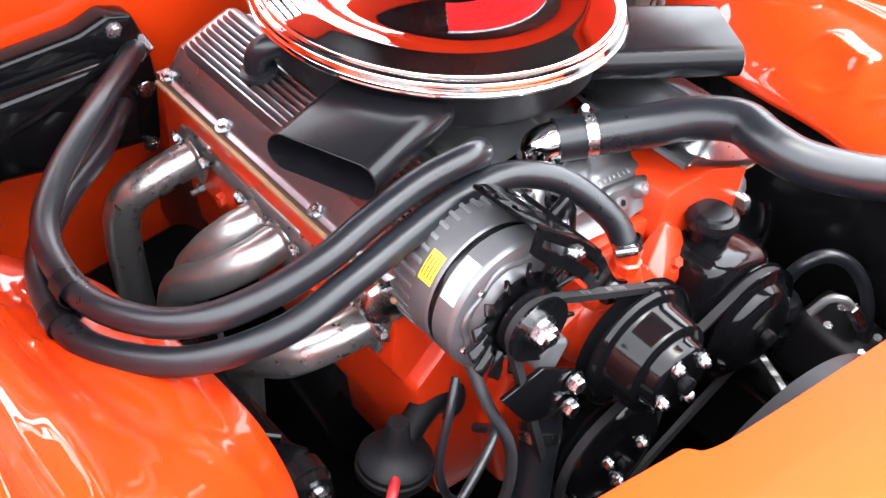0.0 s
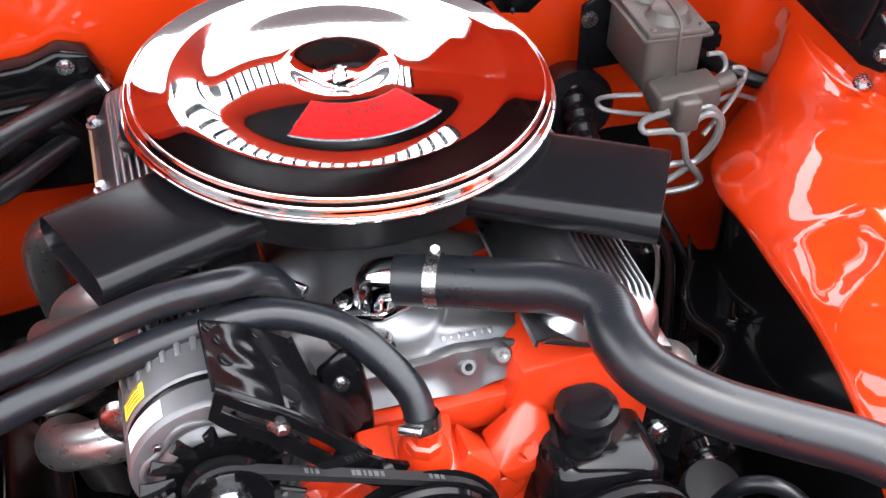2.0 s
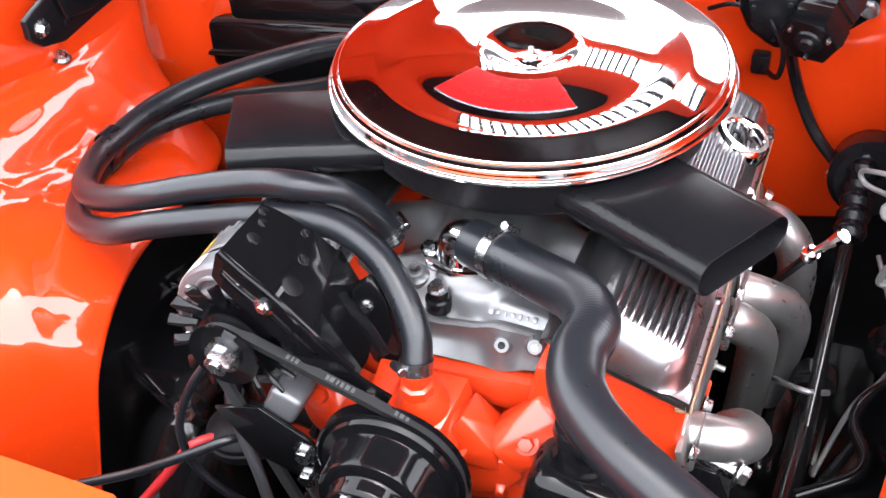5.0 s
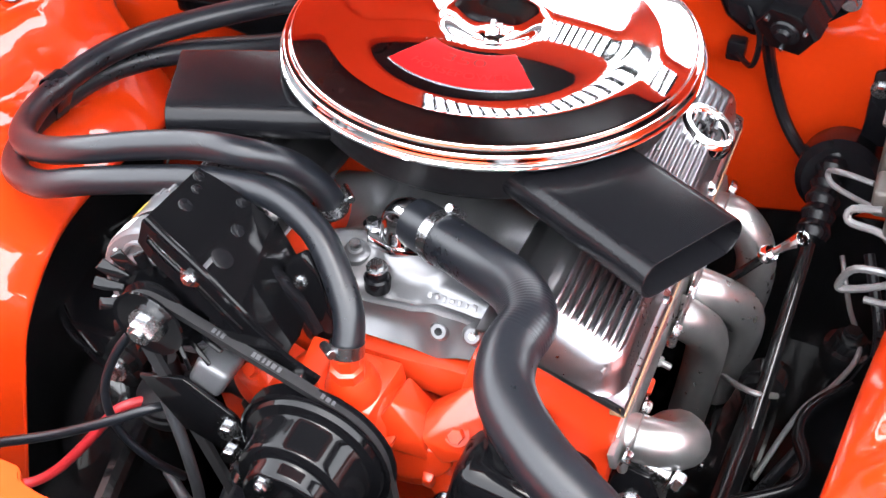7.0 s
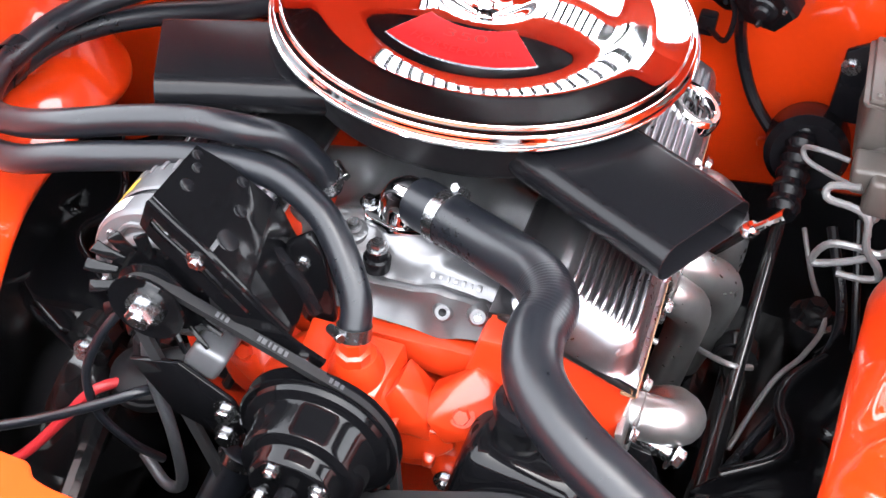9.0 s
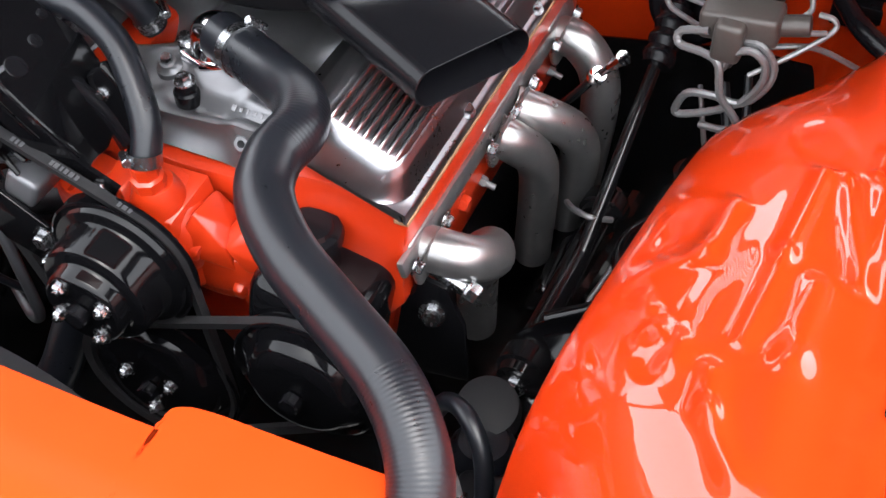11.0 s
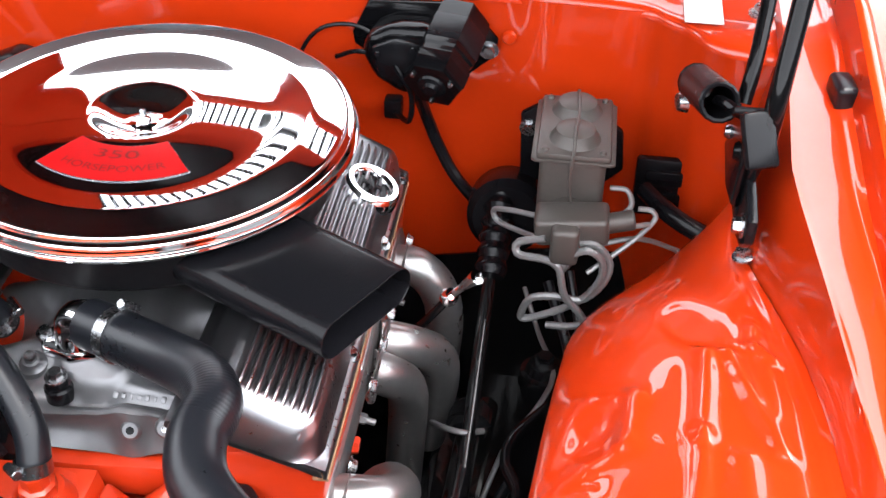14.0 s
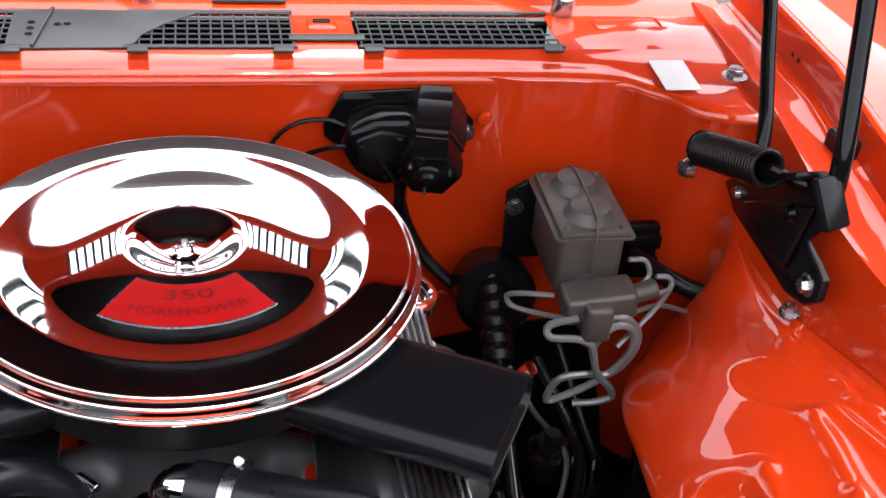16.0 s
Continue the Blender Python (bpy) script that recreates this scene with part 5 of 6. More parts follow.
def fuel_pump():
    f = thing("fuel_pump", "dark grey mechanical fuel pump low on the block", "fuel pump")
    part("body", lathe([(0, -0.004), (0.036, -0.004), (0.041, 0.004), (0.041, 0.012), (0.039, 0.014), (0.039, 0.020), (0.034, 0.026), (0.024, 0.031), (0.016, 0.040), (0.015, 0.044), (0.0135, 0.046), (0.012, 0.068), (0.010, 0.071), (0, 0.071)], 40, pose(-0.243, -0.275, 0.620)), BLACK_MATT, f)
    part("arm", join(tube([(-0.240, -0.272, 0.642), (-0.212, -0.262, 0.656), (-0.185, -0.252, 0.664), (-0.165, -0.245, 0.660)], [0.017, 0.015, 0.017, 0.022], 14), lathe([(0, 0.008), (0.026, 0.008), (0.030, 0.004), (0.030, 0)], 20, axis((-0.160, -0.243, 0.657), (-0.8, -0.3, 0.3)))), BLACK_MATT, f)
    part("fuel_line", tube([(-0.225, -0.33, 0.58), (-0.19, -0.35, 0.57), (-0.165, -0.36, 0.60), (-0.168, -0.362, 0.68), (-0.195, -0.345, 0.75), (-0.205, -0.315, 0.80)], 0.006, 14), GREY_PLASTIC, f)
    return f


def dipstick():
    d = thing("dipstick", "chrome dipstick tube with a loop handle", "dipstick")
    part("tube", tube([(0.235, 0.02, 0.70), (0.27, 0.015, 0.745), (0.299, 0.010, 0.79)], 0.005, 10), BLACK_CHASSIS, d)
    part("collar", lathe([(0, -0.006), (0.009, -0.006), (0.010, 0.0), (0.008, 0.006), (0, 0.006)], 18, axis((0.300, 0.010, 0.792), (0.5, -0.25, 0.8))), CHROME, d)
    part("handle", tube([(0.302, 0.008, 0.795), (0.314, 0.003, 0.812), (0.329, -0.005, 0.834)], [0.004, 0.0045, 0.008], 10), CHROME, d)
    return d


def heater_box():
    h = thing("heater_box", "gloss black heater box on the firewall", "heater box")
    o = [(-0.205, 0.70), (-0.205, 0.79), (-0.215, 0.845), (-0.232, 0.885), (-0.265, 0.893), (-0.30, 0.878), (-0.60, 0.845), (-0.60, 0.735), (-0.42, 0.715), (-0.33, 0.705), (-0.23, 0.705)]
    part("case", prism(o, 0.035, front(0.298), 0.008, 3), BLACK_GLOSS, h)
    i = [(-0.24, 0.73), (-0.245, 0.80), (-0.28, 0.85), (-0.56, 0.825), (-0.56, 0.755), (-0.42, 0.735), (-0.30, 0.725)]
    part("raised_cover", prism(i, 0.03, front(0.265), 0.010, 3), BLACK_GLOSS, h)
    part("rib", tube([(-0.27, 0.236, 0.855), (-0.40, 0.234, 0.800), (-0.56, 0.234, 0.775)], 0.005, 8), BLACK_GLOSS, h)
    for x, z in ((-0.258, 0.874), (-0.222, 0.703), (-0.42, 0.728)):
        part("bolt", bolt((x, 0.262, z), (0, -1, 0), 0.014), STEEL, h)
    for z in (0.838, 0.782):
        part("pipe_stub", rod((-0.222, 0.298, z), (-0.222, 0.262, z), 0.012, 16), STEEL, h)
    return h


def wiper_motor():
    w = thing("wiper_motor", "gloss black wiper motor bolted to the firewall", "wiper motor")
    o = [(0.168, 0.985), (0.276, 0.990), (0.300, 0.968), (0.318, 0.948), (0.318, 0.928), (0.300, 0.912), (0.262, 0.878), (0.205, 0.882), (0.150, 0.930), (0.148, 0.944)]
    part("mounting_plate", prism(o, 0.006, front(0.296), 0.002), BLACK_GLOSS, w)
    part("gear_housing", prism([(0.172, 0.960), (0.200, 0.974), (0.246, 0.974), (0.262, 0.940), (0.252, 0.900), (0.215, 0.884), (0.180, 0.905), (0.164, 0.935)], 0.042, front(0.292), 0.012, 3), BLACK_GLOSS, w)
    part("gear_cover", prism([(0.178, 0.950), (0.205, 0.962), (0.235, 0.958), (0.238, 0.925), (0.215, 0.900), (0.186, 0.915)], 0.010, front(0.252), 0.004, 2), BLACK_SATIN, w)
    for x, z in ((0.186, 0.944), (0.226, 0.952), (0.212, 0.908)):
        part("cover_screw", bolt((x, 0.242, z), (0, -1, 0), 0.007, False), BLACK_SATIN, w)
    m = axis((0.272, 0.290, 0.962), (-0.02, -0.09, -0.034))
    part("motor_can", lathe([(0, -0.01), (0.034, -0.01), (0.036, 0.0), (0.036, 0.055), (0.0335, 0.058), (0.0335, 0.064), (0.036, 0.067), (0.036, 0.088), (0.033, 0.094), (0, 0.095)], 6, m), BLACK_GLOSS, w)
    part("motor_band", lathe([(0.0362, 0.012), (0.0372, 0.014), (0.0372, 0.046), (0.0362, 0.048)], 6, m), BLACK_SATIN, w)
    part("end_cap", lathe([(0, 0.008), (0.007, 0.008), (0.009, 0.004), (0.015, 0.003), (0.017, 0)], 24, m @ pose(0, 0, 0.094)), BLACK_SATIN, w)
    for k in range(3):
        part("end_screw", bolt(m @ Vector((0.025 * math.cos(2.1 * k + 0.4), 0.025 * math.sin(2.1 * k + 0.4), 0.0945)), m.to_3x3() @ Vector((0, 0, 1)), 0.006, False), STEEL, w)
    part("bolt", bolt((0.308, 0.288, 0.935), (0, -1, 0), 0.016), STEEL, w)
    part("wire", tube([(0.20, 0.255, 0.955), (0.205, 0.245, 0.93), (0.225, 0.235, 0.90), (0.222, 0.24, 0.86), (0.20, 0.275, 0.85)], 0.0035, 8), BLACK_SATIN, w)
    part("wire", tube([(0.20, 0.25, 0.935), (0.16, 0.26, 0.935), (0.13, 0.28, 0.915)], 0.0030, 8), BLACK_SATIN, w)
    part("connector", box(0.022, 0.02, 0.026, pose(0.197, 0.283, 0.852), 0.004), BLACK_SATIN, w)
    part("wire", tube([(0.190, 0.27, 0.945), (0.15, 0.285, 0.955), (0.11, 0.288, 0.945), (0.085, 0.288, 0.91), (0.08, 0.285, 0.86)], 0.0026, 8), BLACK_SATIN, w)
    part("brush_cap", lathe([(0, 0.008), (0.006, 0.008), (0.008, 0.004), (0.008, 0)], 18, m @ pose(0.012, -0.030, 0.05, 90)), BLACK_SATIN, w)
    hn = thing("wiring_harness", "black wrapped wiring harness down the firewall", "wiring harness")
    part("loom", tube([(0.232, 0.250, 0.890), (0.238, 0.272, 0.850), (0.252, 0.275, 0.810), (0.275, 0.262, 0.775), (0.311, 0.235, 0.750), (0.345, 0.20, 0.735)], 0.0075, 10), BLACK_SATIN, hn)
    return w


def master_cylinder():
    m = thing("master_cylinder", "grey brown cast brake master cylinder with a wire bail", "master cylinder")
    part("reservoir", box(0.070, 0.115, 0.075, pose(0.415, 0.165, 0.872), 0.008, 3), GREY_CAST, m)
    lid = part("lid", box(0.078, 0.124, 0.010, pose(0.415, 0.165, 0.914), 0.004), GREY_CAST, m)
    for y in (0.138, 0.195):
        part("lid_dome", lathe([(0, 0.015), (0.016, 0.0145), (0.021, 0.012), (0.024, 0.005), (0.028, 0)], 28, pose(0.415, y, 0.9185)), GREY_CAST, lid)
    for x, y in ((0.385, 0.112), (0.445, 0.112), (0.385, 0.218), (0.445, 0.218)):
        part("lid_rivet", lathe([(0, 0.003), (0.003, 0.0025), (0.004, 0)], 12, pose(x, y, 0.919)), GREY_CAST, lid)
    part("lid_lip", prism([(0.375, 0.102), (0.455, 0.102), (0.459, 0.106), (0.459, 0.224), (0.455, 0.228), (0.375, 0.228), (0.371, 0.224), (0.371, 0.106)], 0.004, pose(0, 0, 0.9075), 0.0012), GREY_CAST, lid)
    part("bail_wire", tube([(0.420, 0.10, 0.845), (0.413, 0.098, 0.89), (0.415, 0.105, 0.924), (0.415, 0.125, 0.934), (0.417, 0.165, 0.933), (0.416, 0.200, 0.935), (0.415, 0.228, 0.922), (0.415, 0.232, 0.88)], 0.0018, 8), GREY_CAST, m)
    part("bore", lathe([(0, 0.0), (0.024, 0.0), (0.026, 0.01), (0.026, 0.15), (0, 0.15)], 28, axis((0.415, 0.098, 0.838), (0, 1, 0))), GREY_CAST, m)
    part("mounting_flange", prism([(0.355, 0.80), (0.375, 0.795), (0.455, 0.80), (0.475, 0.82), (0.47, 0.87), (0.44, 0.895), (0.375, 0.90), (0.352, 0.885)], 0.010, front(0.245), 0.003), BLACK_SATIN, m, "black mounting bracket")
    part("flange_nut", bolt((0.362, 0.235, 0.868), (0, -1, 0), 0.015), STEEL, m)
    b = part("combination_valve", join(box(0.078, 0.042, 0.032, pose(0.420, 0.082, 0.848, 0, -6), 0.006, 3), box(0.030, 0.050, 0.044, pose(0.414, 0.072, 0.838), 0.006, 3), lathe([(0, 0.012), (0.010, 0.010), (0.013, 0), (0.013, -0.01)], 6, axis((0.412, 0.062, 0.815), (0, -0.3, -1))), rod((0.455, 0.084, 0.850), (0.485, 0.088, 0.856), 0.011, 12)), GREY_CAST, m, "grey brown brake valve block")
    part("booster_boot", lathe([(0, 0), (0.044, 0.0), (0.048, 0.01), (0.048, 0.05), (0.040, 0.06), (0.0, 0.06)], 36, axis((0.345, 0.25, 0.755), (0, -1, 0.2))), BLACK_SATIN, m, "black round cap")
    ln = thing("brake_lines", "bundle of bent bare steel brake lines with coiled loops", "brake lines")
    lines = [
        [(0.394, 0.06, 0.842), (0.366, 0.065, 0.830), (0.367, 0.06, 0.818), (0.394, 0.055, 0.818), (0.410, 0.05, 0.812), (0.419, 0.045, 0.780), (0.437, 0.045, 0.757), (0.441, 0.045, 0.744), (0.427, 0.048, 0.735), (0.403, 0.055, 0.728)],
        [(0.414, 0.055, 0.806), (0.423, 0.052, 0.828), (0.439, 0.050, 0.838), (0.454, 0.050, 0.827), (0.455, 0.052, 0.801), (0.440, 0.055, 0.771), (0.412, 0.058, 0.747), (0.378, 0.060, 0.730), (0.375, 0.060, 0.742), (0.385, 0.058, 0.762), (0.410, 0.055, 0.769), (0.438, 0.055, 0.768), (0.458, 0.055, 0.792), (0.463, 0.058, 0.818), (0.448, 0.060, 0.838), (0.430, 0.062, 0.838)],
        [(0.380, 0.105, 0.838), (0.350, 0.115, 0.835), (0.334, 0.125, 0.826), (0.340, 0.120, 0.815), (0.365, 0.105, 0.815), (0.390, 0.085, 0.822)],
        [(0.456, 0.105, 0.882), (0.474, 0.105, 0.880), (0.480, 0.100, 0.865), (0.468, 0.095, 0.853), (0.452, 0.090, 0.850)],
        [(0.488, 0.100, 0.862), (0.503, 0.100, 0.860), (0.505, 0.095, 0.850), (0.480, 0.075, 0.832), (0.440, 0.055, 0.805)],
        [(0.458, 0.080, 0.846), (0.480, 0.082, 0.850), (0.500, 0.090, 0.850)],
        [(0.440, 0.075, 0.825), (0.490, 0.090, 0.830), (0.535, 0.110, 0.805), (0.56, 0.125, 0.785)],
    ]
    for k in lines:
        part("line", tube(k, 0.0042 if len(k) > 8 else 0.0030, 8, 10, ridges=(0.07, 2.1) if len(k) > 8 else None), LINE, ln)
    part("vacuum_pipe", tube([(0.50, 0.20, 0.82), (0.53, 0.16, 0.815), (0.57, 0.14, 0.805), (0.62, 0.13, 0.80)], 0.011, 12), BLACK_SATIN, ln, "black rubber pipe")
    return m


def hood_hinge(panel, s):
    wall = 0.580
    o = [(0.160, 0.943), (0.118, 0.985), (0.05, 1.010), (-0.010, 1.050), (-0.038, 1.066), (-0.056, 1.036), (-0.020, 0.987), (-0.048, 0.982), (-0.070, 0.976), (-0.070, 0.952), (-0.052, 0.934), (-0.014, 0.922), (0.052, 0.925), (0.125, 0.926)]
    yz = Matrix(((0, 0, -s, s * wall), (1, 0, 0, 0), (0, 1, 0, 0), (0, 0, 0, 1)))
    h = part("hinge", prism(o, 0.010, yz, 0.003), BLACK_SATIN, panel, "gloss black hood hinge with a coil spring")
    part("raised_plate", prism([(0.10, 0.955), (0.05, 0.99), (-0.012, 1.022), (-0.03, 1.03), (-0.02, 0.99), (-0.01, 0.95), (0.04, 0.938)], 0.008, yz @ pose(0, 0, 0.010), 0.004, 3), BLACK_SATIN, h)
    part("bent_flange", box(0.030, 0.012, 0.050, pose(s * 0.570, -0.046, 1.046, -35, 0, s * 20), 0.004), BLACK_SATIN, h)
    part("upper_flange", box(0.034, 0.075, 0.008, pose(s * 0.566, 0.02, 1.034, -32), 0.003), BLACK_SATIN, h)
    part("lower_bolt", bolt((s * 0.570, -0.050, 0.958), (-s, 0, 0), 0.016), STEEL, h)
    part("pivot_rivet", lathe([(0, 0.006), (0.007, 0.005), (0.010, 0)], 20, axis((s * 0.562, 0.0, 1.005), (-s, 0, 0))), BLACK_GLOSS, h)
    part("pivot_rivet", lathe([(0, 0.006), (0.006, 0.005), (0.008, 0)], 20, axis((s * 0.570, 0.125, 0.95), (-s, 0, 0))), STEEL, h)
    part("slot", box(0.004, 0.020, 0.010, pose(s * 0.5695, 0.0, 0.945), 0.002), BLACK_SATIN, h)
    a, b = Vector((s * 0.532, 0.152, 0.989)), Vector((s * 0.541, 0.024, 1.040))
    d = (b - a)
    ax = axis(a, d)
    n = 24
    pts = [ax @ Vector((0.0170 * math.cos(2 * math.pi * k / 14), 0.0170 * math.sin(2 * math.pi * k / 14), d.length * k / (14 * n))) for k in range(14 * n + 1)]
    part("coil_spring", tube(pts, 0.0029, 7, 1), BLACK_SATIN, h)
    part("spring_hook", tube([b - d * 0.12, b - d * 0.02 + Vector((s * 0.006, 0, 0)), b + Vector((s * 0.020, -0.012, -0.004)), b + Vector((s * 0.036, -0.024, -0.006))], 0.005, 8), BLACK_GLOSS, h)
    part("spring_anchor", lathe([(0, 0.010), (0.009, 0.009), (0.012, 0.0), (0, 0)], 20, axis((s * 0.525, 0.158, 0.962), (-s, -0.3, 0))), STEEL, h)
    part("rear_arm", tube([(s * 0.575, 0.105, 0.995), (s * 0.582, 0.125, 1.03), (s * 0.590, 0.165, 1.075), (s * 0.600, 0.225, 1.15), (s * 0.605, 0.30, 1.24)], 0.0078, 16), BLACK_GLOSS, h)
    part("front_arm", tube([(s * 0.578, -0.035, 1.03), (s * 0.582, -0.025, 1.08), (s * 0.592, 0.01, 1.15), (s * 0.602, 0.055, 1.24), (s * 0.605, 0.12, 1.36)], 0.0092, 16), BLACK_GLOSS, h)
    return h


def lower_bay():
    """Frame rails, steering shaft, dark metal and added dark plates low in the bay."""
    for s in (-1, 1):
        f = thing("frame_rail", "gloss black chassis frame rail low in the engine bay", "frame rail", "frame rails")
        part("rail", box(0.10, 1.3, 0.14, pose(s * 0.36, -0.1, 0.40), 0.012, 3), BLACK_CHASSIS, f)
        ridge = smooth_path([(s * 0.425, 0.015, 0.690), (s * 0.405, -0.035, 0.682), (s * 0.381, -0.073, 0.680), (s * 0.376, -0.108, 0.675), (s * 0.388, -0.145, 0.675), (s * 0.379, -0.173, 0.668), (s * 0.333, -0.200, 0.652), (s * 0.310, -0.215, 0.640)], 8)

        def channel(u, v):  # rolled lips on both sides of a dished web
            p = along(ridge, u)
            d = (along(ridge, min(1, u + 0.02)) - along(ridge, max(0, u - 0.02))).normalized()
            out = Vector((-d.y, d.x, 0)).normalized()
            out = out if out.x * s > 0 else -out
            w = 0.055 + 0.020 * math.sin(u * 3.14)
            return p + out * (w * v) + Vector((0, 0, -0.020 * math.sin(v * 3.14) ** 0.5 - 0.022 * v))
        part("control_arm", sheet(channel, 60, 14, 0.003), BLACK_GLOSS, f, "gloss black stamped control arm")
        part("outer_lip", tube([channel(k / 12, 1.0) for k in range(13)], 0.005, 10, 4), BLACK_GLOSS, f)
        part("arm_shaft", rod((s * 0.318, -0.26, 0.610), (s * 0.330, 0.02, 0.625), 0.014, 16), BLACK_CHASSIS, f)
        for y in (-0.235, 0.0):
            part("pivot_bushing", lathe([(0, 0.024), (0.012, 0.024), (0.020, 0.020), (0.022, 0.012), (0.026, 0.010), (0.026, -0.010), (0.022, -0.012), (0.020, -0.022), (0, -0.024)], 24, axis((s * 0.328, y, 0.622), (0.05, 1, 0))), BLACK_CHASSIS, f)
            part("pivot_nut", bolt((s * 0.327, y - 0.026, 0.622), (0, -1, 0.2), 0.018), STEEL, f)
        part("arm_lip", tube([(s * 0.412, -0.027, 0.680), (s * 0.381, -0.073, 0.680), (s * 0.376, -0.108, 0.675), (s * 0.390, -0.145, 0.675), (s * 0.381, -0.171, 0.670), (s * 0.333, -0.198, 0.655)], 0.0075, 12), BLACK_GLOSS, f)
        part("bushing", lathe([(0, 0.03), (0.018, 0.03), (0.022, 0.02), (0.028, 0.018), (0.03, 0.0), (0.024, -0.02), (0, -0.02)], 28, pose(s * 0.405, 0.10, 0.60)), BLACK_CHASSIS, f)
        part("bushing_nut", bolt((s * 0.405, 0.10, 0.63), (0, 0, 1), 0.022), BLACK_CHASSIS, f)
        if s > 0:
            part("rebound_bumper", lathe([(0, 0.0), (0.020, 0.0), (0.030, 0.012), (0.022, 0.018), (0.032, 0.030), (0.023, 0.036), (0.030, 0.046), (0.0, 0.05)], 28, axis((s * 0.315, -0.285, 0.585), (0, -0.3, 1))), BLACK_MATT, f)
        part("brake_pipe", tube([(s * 0.275, 0.02, 0.60), (s * 0.30, -0.03, 0.64), (s * 0.325, -0.045, 0.65), (s * 0.345, -0.03, 0.64)], 0.0035, 8), LINE, f)
        part("tie_plate", box(0.06, 0.20, 0.05, pose(s * 0.30, 0.02, 0.52, 0, s * 25), 0.010, 3), BLACK_CHASSIS, f)
        part("spring_tower", lathe([(0.085, 0.0), (0.080, 0.04), (0.060, 0.09), (0.03, 0.13), (0.0, 0.15)], 36, pose(s * 0.345, -0.24, 0.47)), BLACK_CHASSIS, f)
        if s > 0:
            part("bump_rubber", lathe([(0.03, 0), (0.034, 0.02), (0.026, 0.03), (0.033, 0.045), (0.024, 0.06), (0.0, 0.065)], 24, pose(s * 0.325, -0.33, 0.56)), RUBBER, f)
        part("crossbar", tube([(s * 0.28, -0.45, 0.50), (s * 0.30, -0.30, 0.55), (s * 0.33, -0.10, 0.57), (s * 0.34, 0.1, 0.55)], 0.014, 10), BLACK_CHASSIS, f)
    st = thing("steering_shaft", "black steering shaft running down beside the header", "steering shaft")
    part("shaft", rod((0.335, 0.20, 0.78), (0.325, -0.30, 0.50), 0.0078, 16), BLACK_CHASSIS, st)
    part("coupling", tube([(0.337, 0.215, 0.79), (0.3355, 0.168, 0.763), (0.334, 0.12, 0.735)], 0.018, 20, 14, ridges=(0.10, 1.3)), BLACK_SATIN, st, "ribbed black rubber coupling")
    wl = thing("brake_line_loom", "thin steel lines and black hoses along the chassis rail", "lines")
    part("steel_line", tube([(0.345, -0.09, 0.57), (0.372, -0.02, 0.615), (0.400, 0.03, 0.622), (0.416, 0.085, 0.628), (0.395, 0.15, 0.630), (0.372, 0.20, 0.66)], 0.0032, 8), LINE, wl)
    part("hose", tube([(0.345, -0.12, 0.56), (0.395, -0.02, 0.600), (0.430, 0.06, 0.615), (0.432, 0.12, 0.630), (0.40, 0.19, 0.68)], 0.0065, 10), RUBBER, wl)
    part("hose", tube([(0.348, -0.15, 0.56), (0.415, -0.03, 0.590), (0.455, 0.05, 0.600), (0.445, 0.13, 0.640), (0.425, 0.19, 0.70)], 0.005, 10), RUBBER, wl)
    g = thing("steering_gear", "dark steering gear box with hydraulic hoses", "steering gear")
    part("housing", box(0.085, 0.11, 0.10, pose(0.362, -0.40, 0.565, 12, 0, 8), 0.016, 3), BLACK_MATT, g)
    for x, y in ((0.335, -0.395), (0.375, -0.385), (0.340, -0.445), (0.380, -0.44)):
        part("housing_bolt", bolt((x, y, 0.610 + 0.21 * (y + 0.40)), (-0.2, -0.3, 1), 0.014), STEEL, g)
    part("pressure_hose", tube([(0.285, -0.345, 0.665), (0.300, -0.355, 0.70), (0.325, -0.372, 0.715), (0.350, -0.395, 0.70), (0.362, -0.42, 0.66), (0.362, -0.435, 0.60)], 0.0085, 12), RUBBER, g, "black rubber hose")
    part("steel_line", tube([(0.300, -0.385, 0.645), (0.315, -0.395, 0.668), (0.330, -0.410, 0.668), (0.345, -0.425, 0.64)], 0.0055, 10), LINE, g, "bare steel line")
    part("line_fitting", join(rod((0.336, -0.415, 0.660), (0.346, -0.427, 0.640), 0.009, 6), rod((0.343, -0.424, 0.645), (0.349, -0.431, 0.630), 0.0075, 14)), STEEL, g)
    rh = thing("lower_radiator_hose", "black rubber lower radiator hose with a bright clamp", "hose")
    part("rubber", tube([(-0.100, -0.335, 0.672), (-0.108, -0.345, 0.645), (-0.125, -0.36, 0.59), (-0.15, -0.39, 0.52), (-0.20, -0.46, 0.45)], 0.022, 20), RUBBER, rh)
    part("clamp", lathe([(0.0222, -0.006), (0.0238, -0.006), (0.0238, 0.006), (0.0222, 0.006)], 28, axis((-0.106, -0.342, 0.652), (0.25, 0.32, 0.9)), closed=True), STEEL, rh)
    t = thing("lower_board", "black board and tunnel below the firewall", "toe board", kind="structure")
    part("board", sheet(lambda u, v: (-0.62 + 1.24 * u, 0.285 - 0.05 * v, 0.50 + 0.165 * max(0, min(1, u * 1.5 - 0.25)) - 0.24 * v), 20, 6, 0.004), BLACK_CHASSIS, t)
    part("tunnel", tube([(0, 0.30, 0.60), (0, 0.10, 0.56), (0, -0.10, 0.52)], 0.20, 20), BLACK_CHASSIS, t)
    # Black plate added to stand in for the darkness below the engine.
    single("bay_floor_plate", box(0.9, 1.3, 0.02, pose(0, -0.1, 0.30), 0.004), BLACK_CHASSIS, "plain dark plate added to close the bottom of the bay", "undertray")
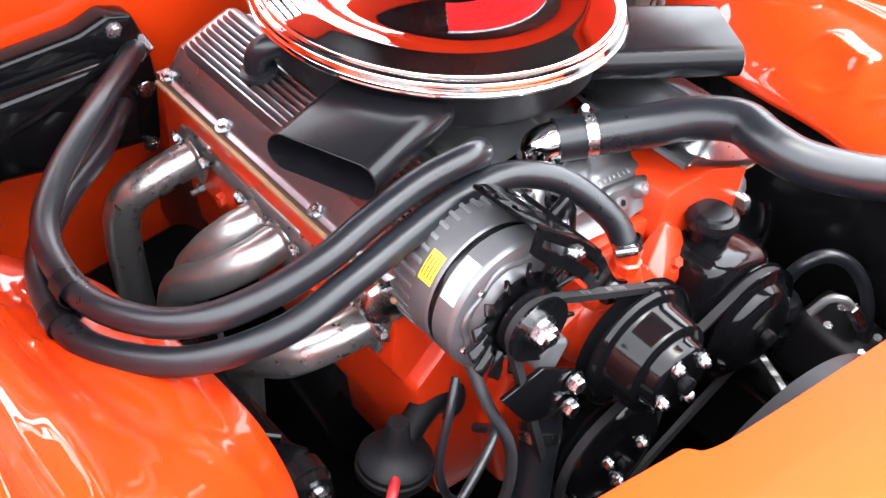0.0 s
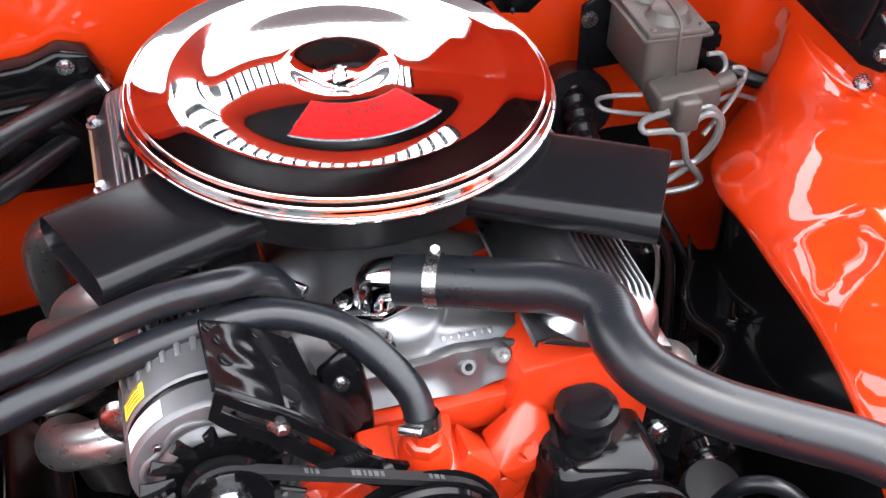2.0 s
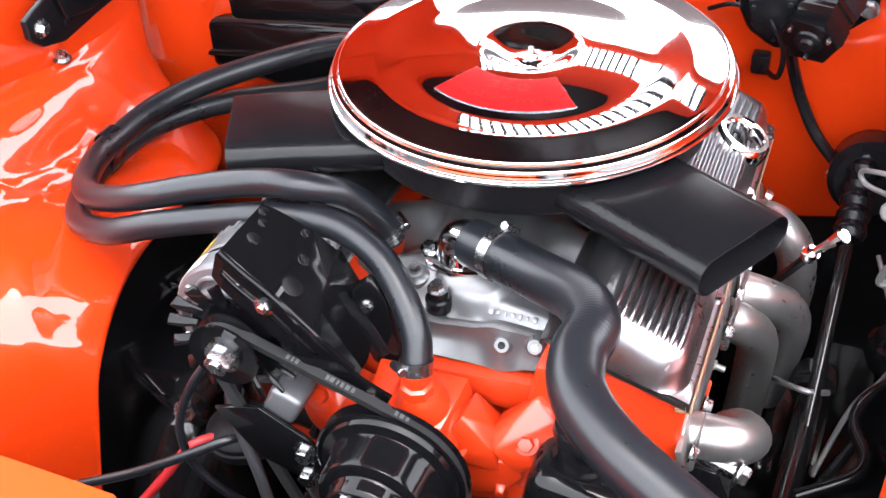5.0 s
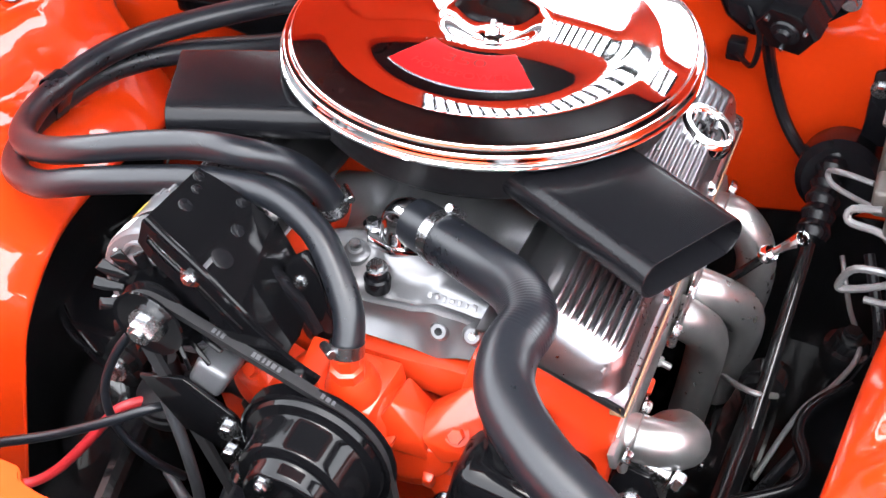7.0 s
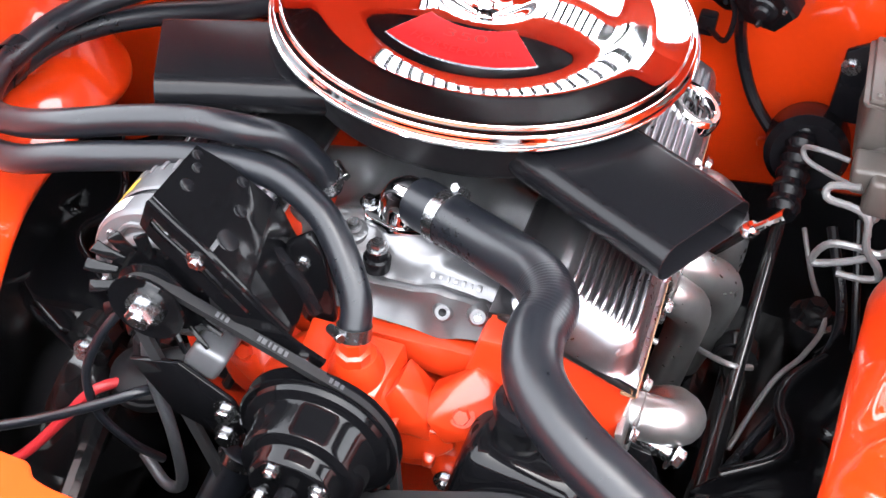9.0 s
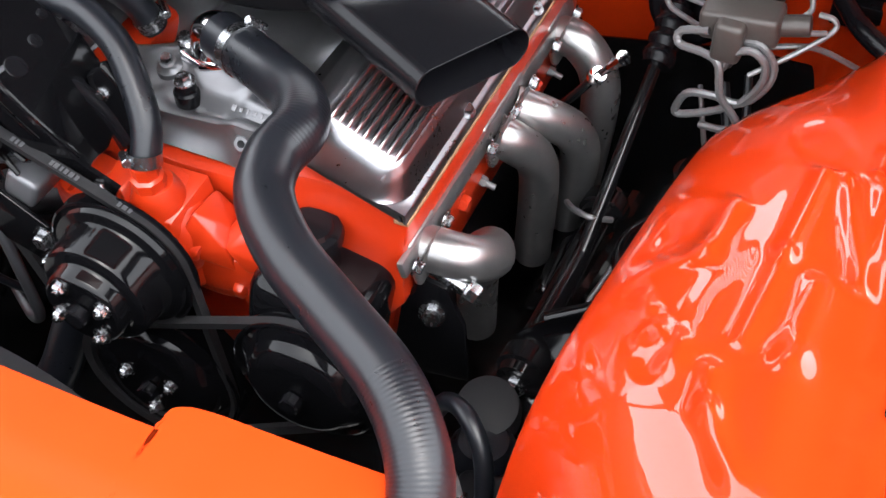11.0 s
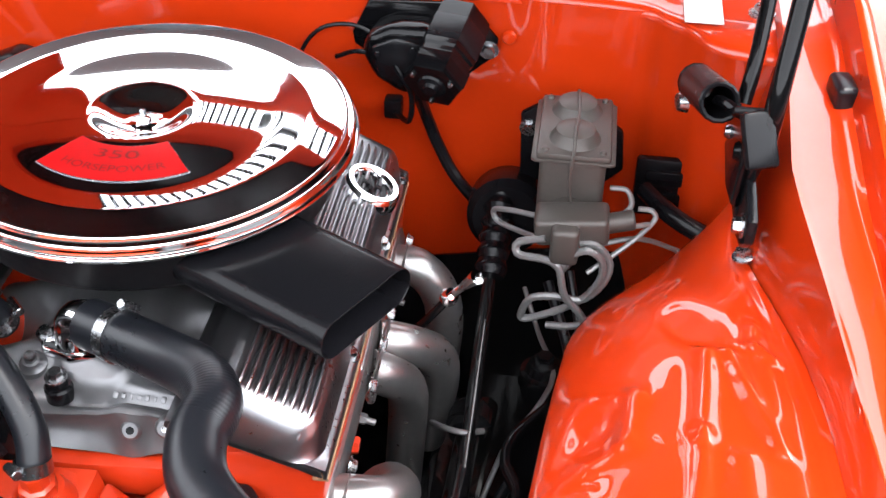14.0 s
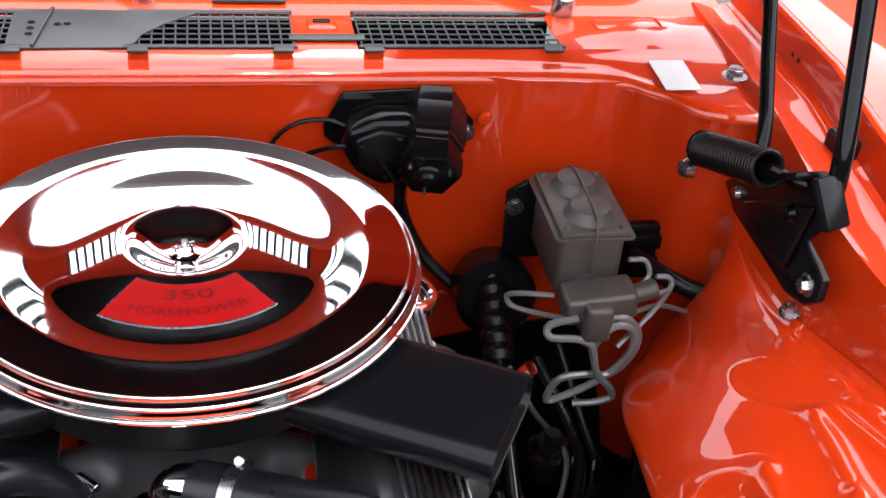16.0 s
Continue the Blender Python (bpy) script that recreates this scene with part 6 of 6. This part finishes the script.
    w = thing("loose_wiring", "black and red battery cables by the fender", "cables")
    part("red_cable", tube([(-0.470, -0.400, 0.587), (-0.436, -0.395, 0.568), (-0.401, -0.390, 0.553), (-0.380, -0.380, 0.538), (-0.351, -0.360, 0.552), (-0.314, -0.335, 0.596), (-0.284, -0.320, 0.637), (-0.262, -0.300, 0.641), (-0.232, -0.270, 0.627)], 0.0058, 12), RED_WIRE, w, "red cable")
    part("black_cable", tube([(-0.418, -0.440, 0.642), (-0.344, -0.420, 0.668), (-0.288, -0.400, 0.685), (-0.232, -0.380, 0.710), (-0.196, -0.360, 0.723), (-0.190, -0.330, 0.700)], 0.0050, 12), RUBBER, w, "black cable")
    part("black_cable", tube([(-0.226, -0.330, 0.791), (-0.244, -0.345, 0.760), (-0.258, -0.355, 0.713), (-0.248, -0.360, 0.668), (-0.220, -0.355, 0.629), (-0.204, -0.330, 0.580)], 0.0045, 14), RUBBER, w, "black cable")


# ---------- build ----------
ground()
backdrop()
firewall()
cowl()
cowl_grille()
screen = windscreen()
cabin()
wiper(screen, 0.450, 0.435, 0.26, 0.62, 1.075)
wiper(screen, -0.045, 0.462, -0.235, 0.64, 1.085)
fender(1, EDGE_R)
fender(-1, EDGE_L)
radiator_support()
radiator()
panel = hood()
engine_block()
intake()
valve_cover(1, -0.294, 0.155)
valve_cover(-1, -0.255, 0.20)
header(1, (-0.255, -0.088, -0.042, 0.086), -0.30, 0.125, [
    [(0.256, -0.252, 0.768), (0.275, -0.240, 0.758), (0.281, -0.213, 0.738), (0.267, -0.183, 0.712), (0.250, -0.168, 0.670), (0.245, -0.160, 0.56)],
    [(0.250, -0.080, 0.756), (0.264, -0.060, 0.725), (0.264, -0.040, 0.670), (0.255, -0.02, 0.54)],
    [(0.262, -0.032, 0.757), (0.288, -0.012, 0.728), (0.292, 0.008, 0.675), (0.275, 0.03, 0.56)],
    [(0.256, 0.086, 0.766), (0.280, 0.083, 0.738), (0.287, 0.082, 0.685), (0.275, 0.085, 0.56)]])
header(-1, (-0.205, -0.052, -0.008, 0.130), -0.235, 0.165, [
    [(0.270, -0.198, 0.758), (0.305, -0.175, 0.735), (0.312, -0.13, 0.70), (0.300, -0.08, 0.64), (0.28, -0.05, 0.52)],
    [(0.272, -0.045, 0.752), (0.305, -0.02, 0.725), (0.318, 0.02, 0.69), (0.310, 0.05, 0.62), (0.28, 0.07, 0.5)],
    [(0.265, 0.0, 0.755), (0.290, 0.02, 0.72), (0.292, 0.05, 0.66), (0.28, 0.08, 0.5)],
    [(0.272, 0.138, 0.752), (0.310, 0.150, 0.725), (0.318, 0.160, 0.67), (0.30, 0.17, 0.52)]])
air_cleaner()
breather()
heater_hoses()
radiator_hose()
alternator()
water_pump()
pulley("water_pump_pulley", (-0.017, -0.373, 0.752), 0.074, 1, "gloss black stamped water pump pulley with four bolts", 4, 0.060)
pulley("crank_pulley", (-0.012, -0.366, 0.585), 0.090, 2, "gloss black crankshaft pulley", 3, 0.02)
pulley("steering_pump_pulley", (0.172, -0.383, 0.692), 0.073, 1, "gloss black power steering pump pulley", 0, 0.020)
ab = thing("alternator_belt", "black rubber V belt round the alternator pulley with worn pale print", "belt")
part("band", belt([(-0.172, 0.854, 0.028), (-0.012, 0.585, 0.083), (-0.017, 0.752, 0.068)], -0.3625), BELT, ab)
for k, w in ((0.30, 0.003), (0.325, 0.002), (0.35, 0.003), (0.52, 0.003), (0.545, 0.004), (0.575, 0.002), (0.60, 0.003), (0.63, 0.004), (0.66, 0.003), (0.90, 0.003), (0.93, 0.004), (0.96, 0.003)):
    part("print_bar", box(w, 0.0055, 0.0004, pose(-0.1612 + 0.1693 * k, -0.3625, 0.8822 - 0.0646 * k, 0, 20.9), 0), GREY_METAL, ab, "worn pale print")
single("steering_pump_belt", belt([(-0.012, 0.585, 0.083), (0.172, 0.692, 0.068)], -0.3755), BELT, "black rubber V belt round the steering pump pulley", "belt")
steering_pump()
fuel_pump()
dipstick()
heater_box()
wiper_motor()
master_cylinder()
hood_hinge(panel, 1)
hood_hinge(panel, -1)
lower_bay()
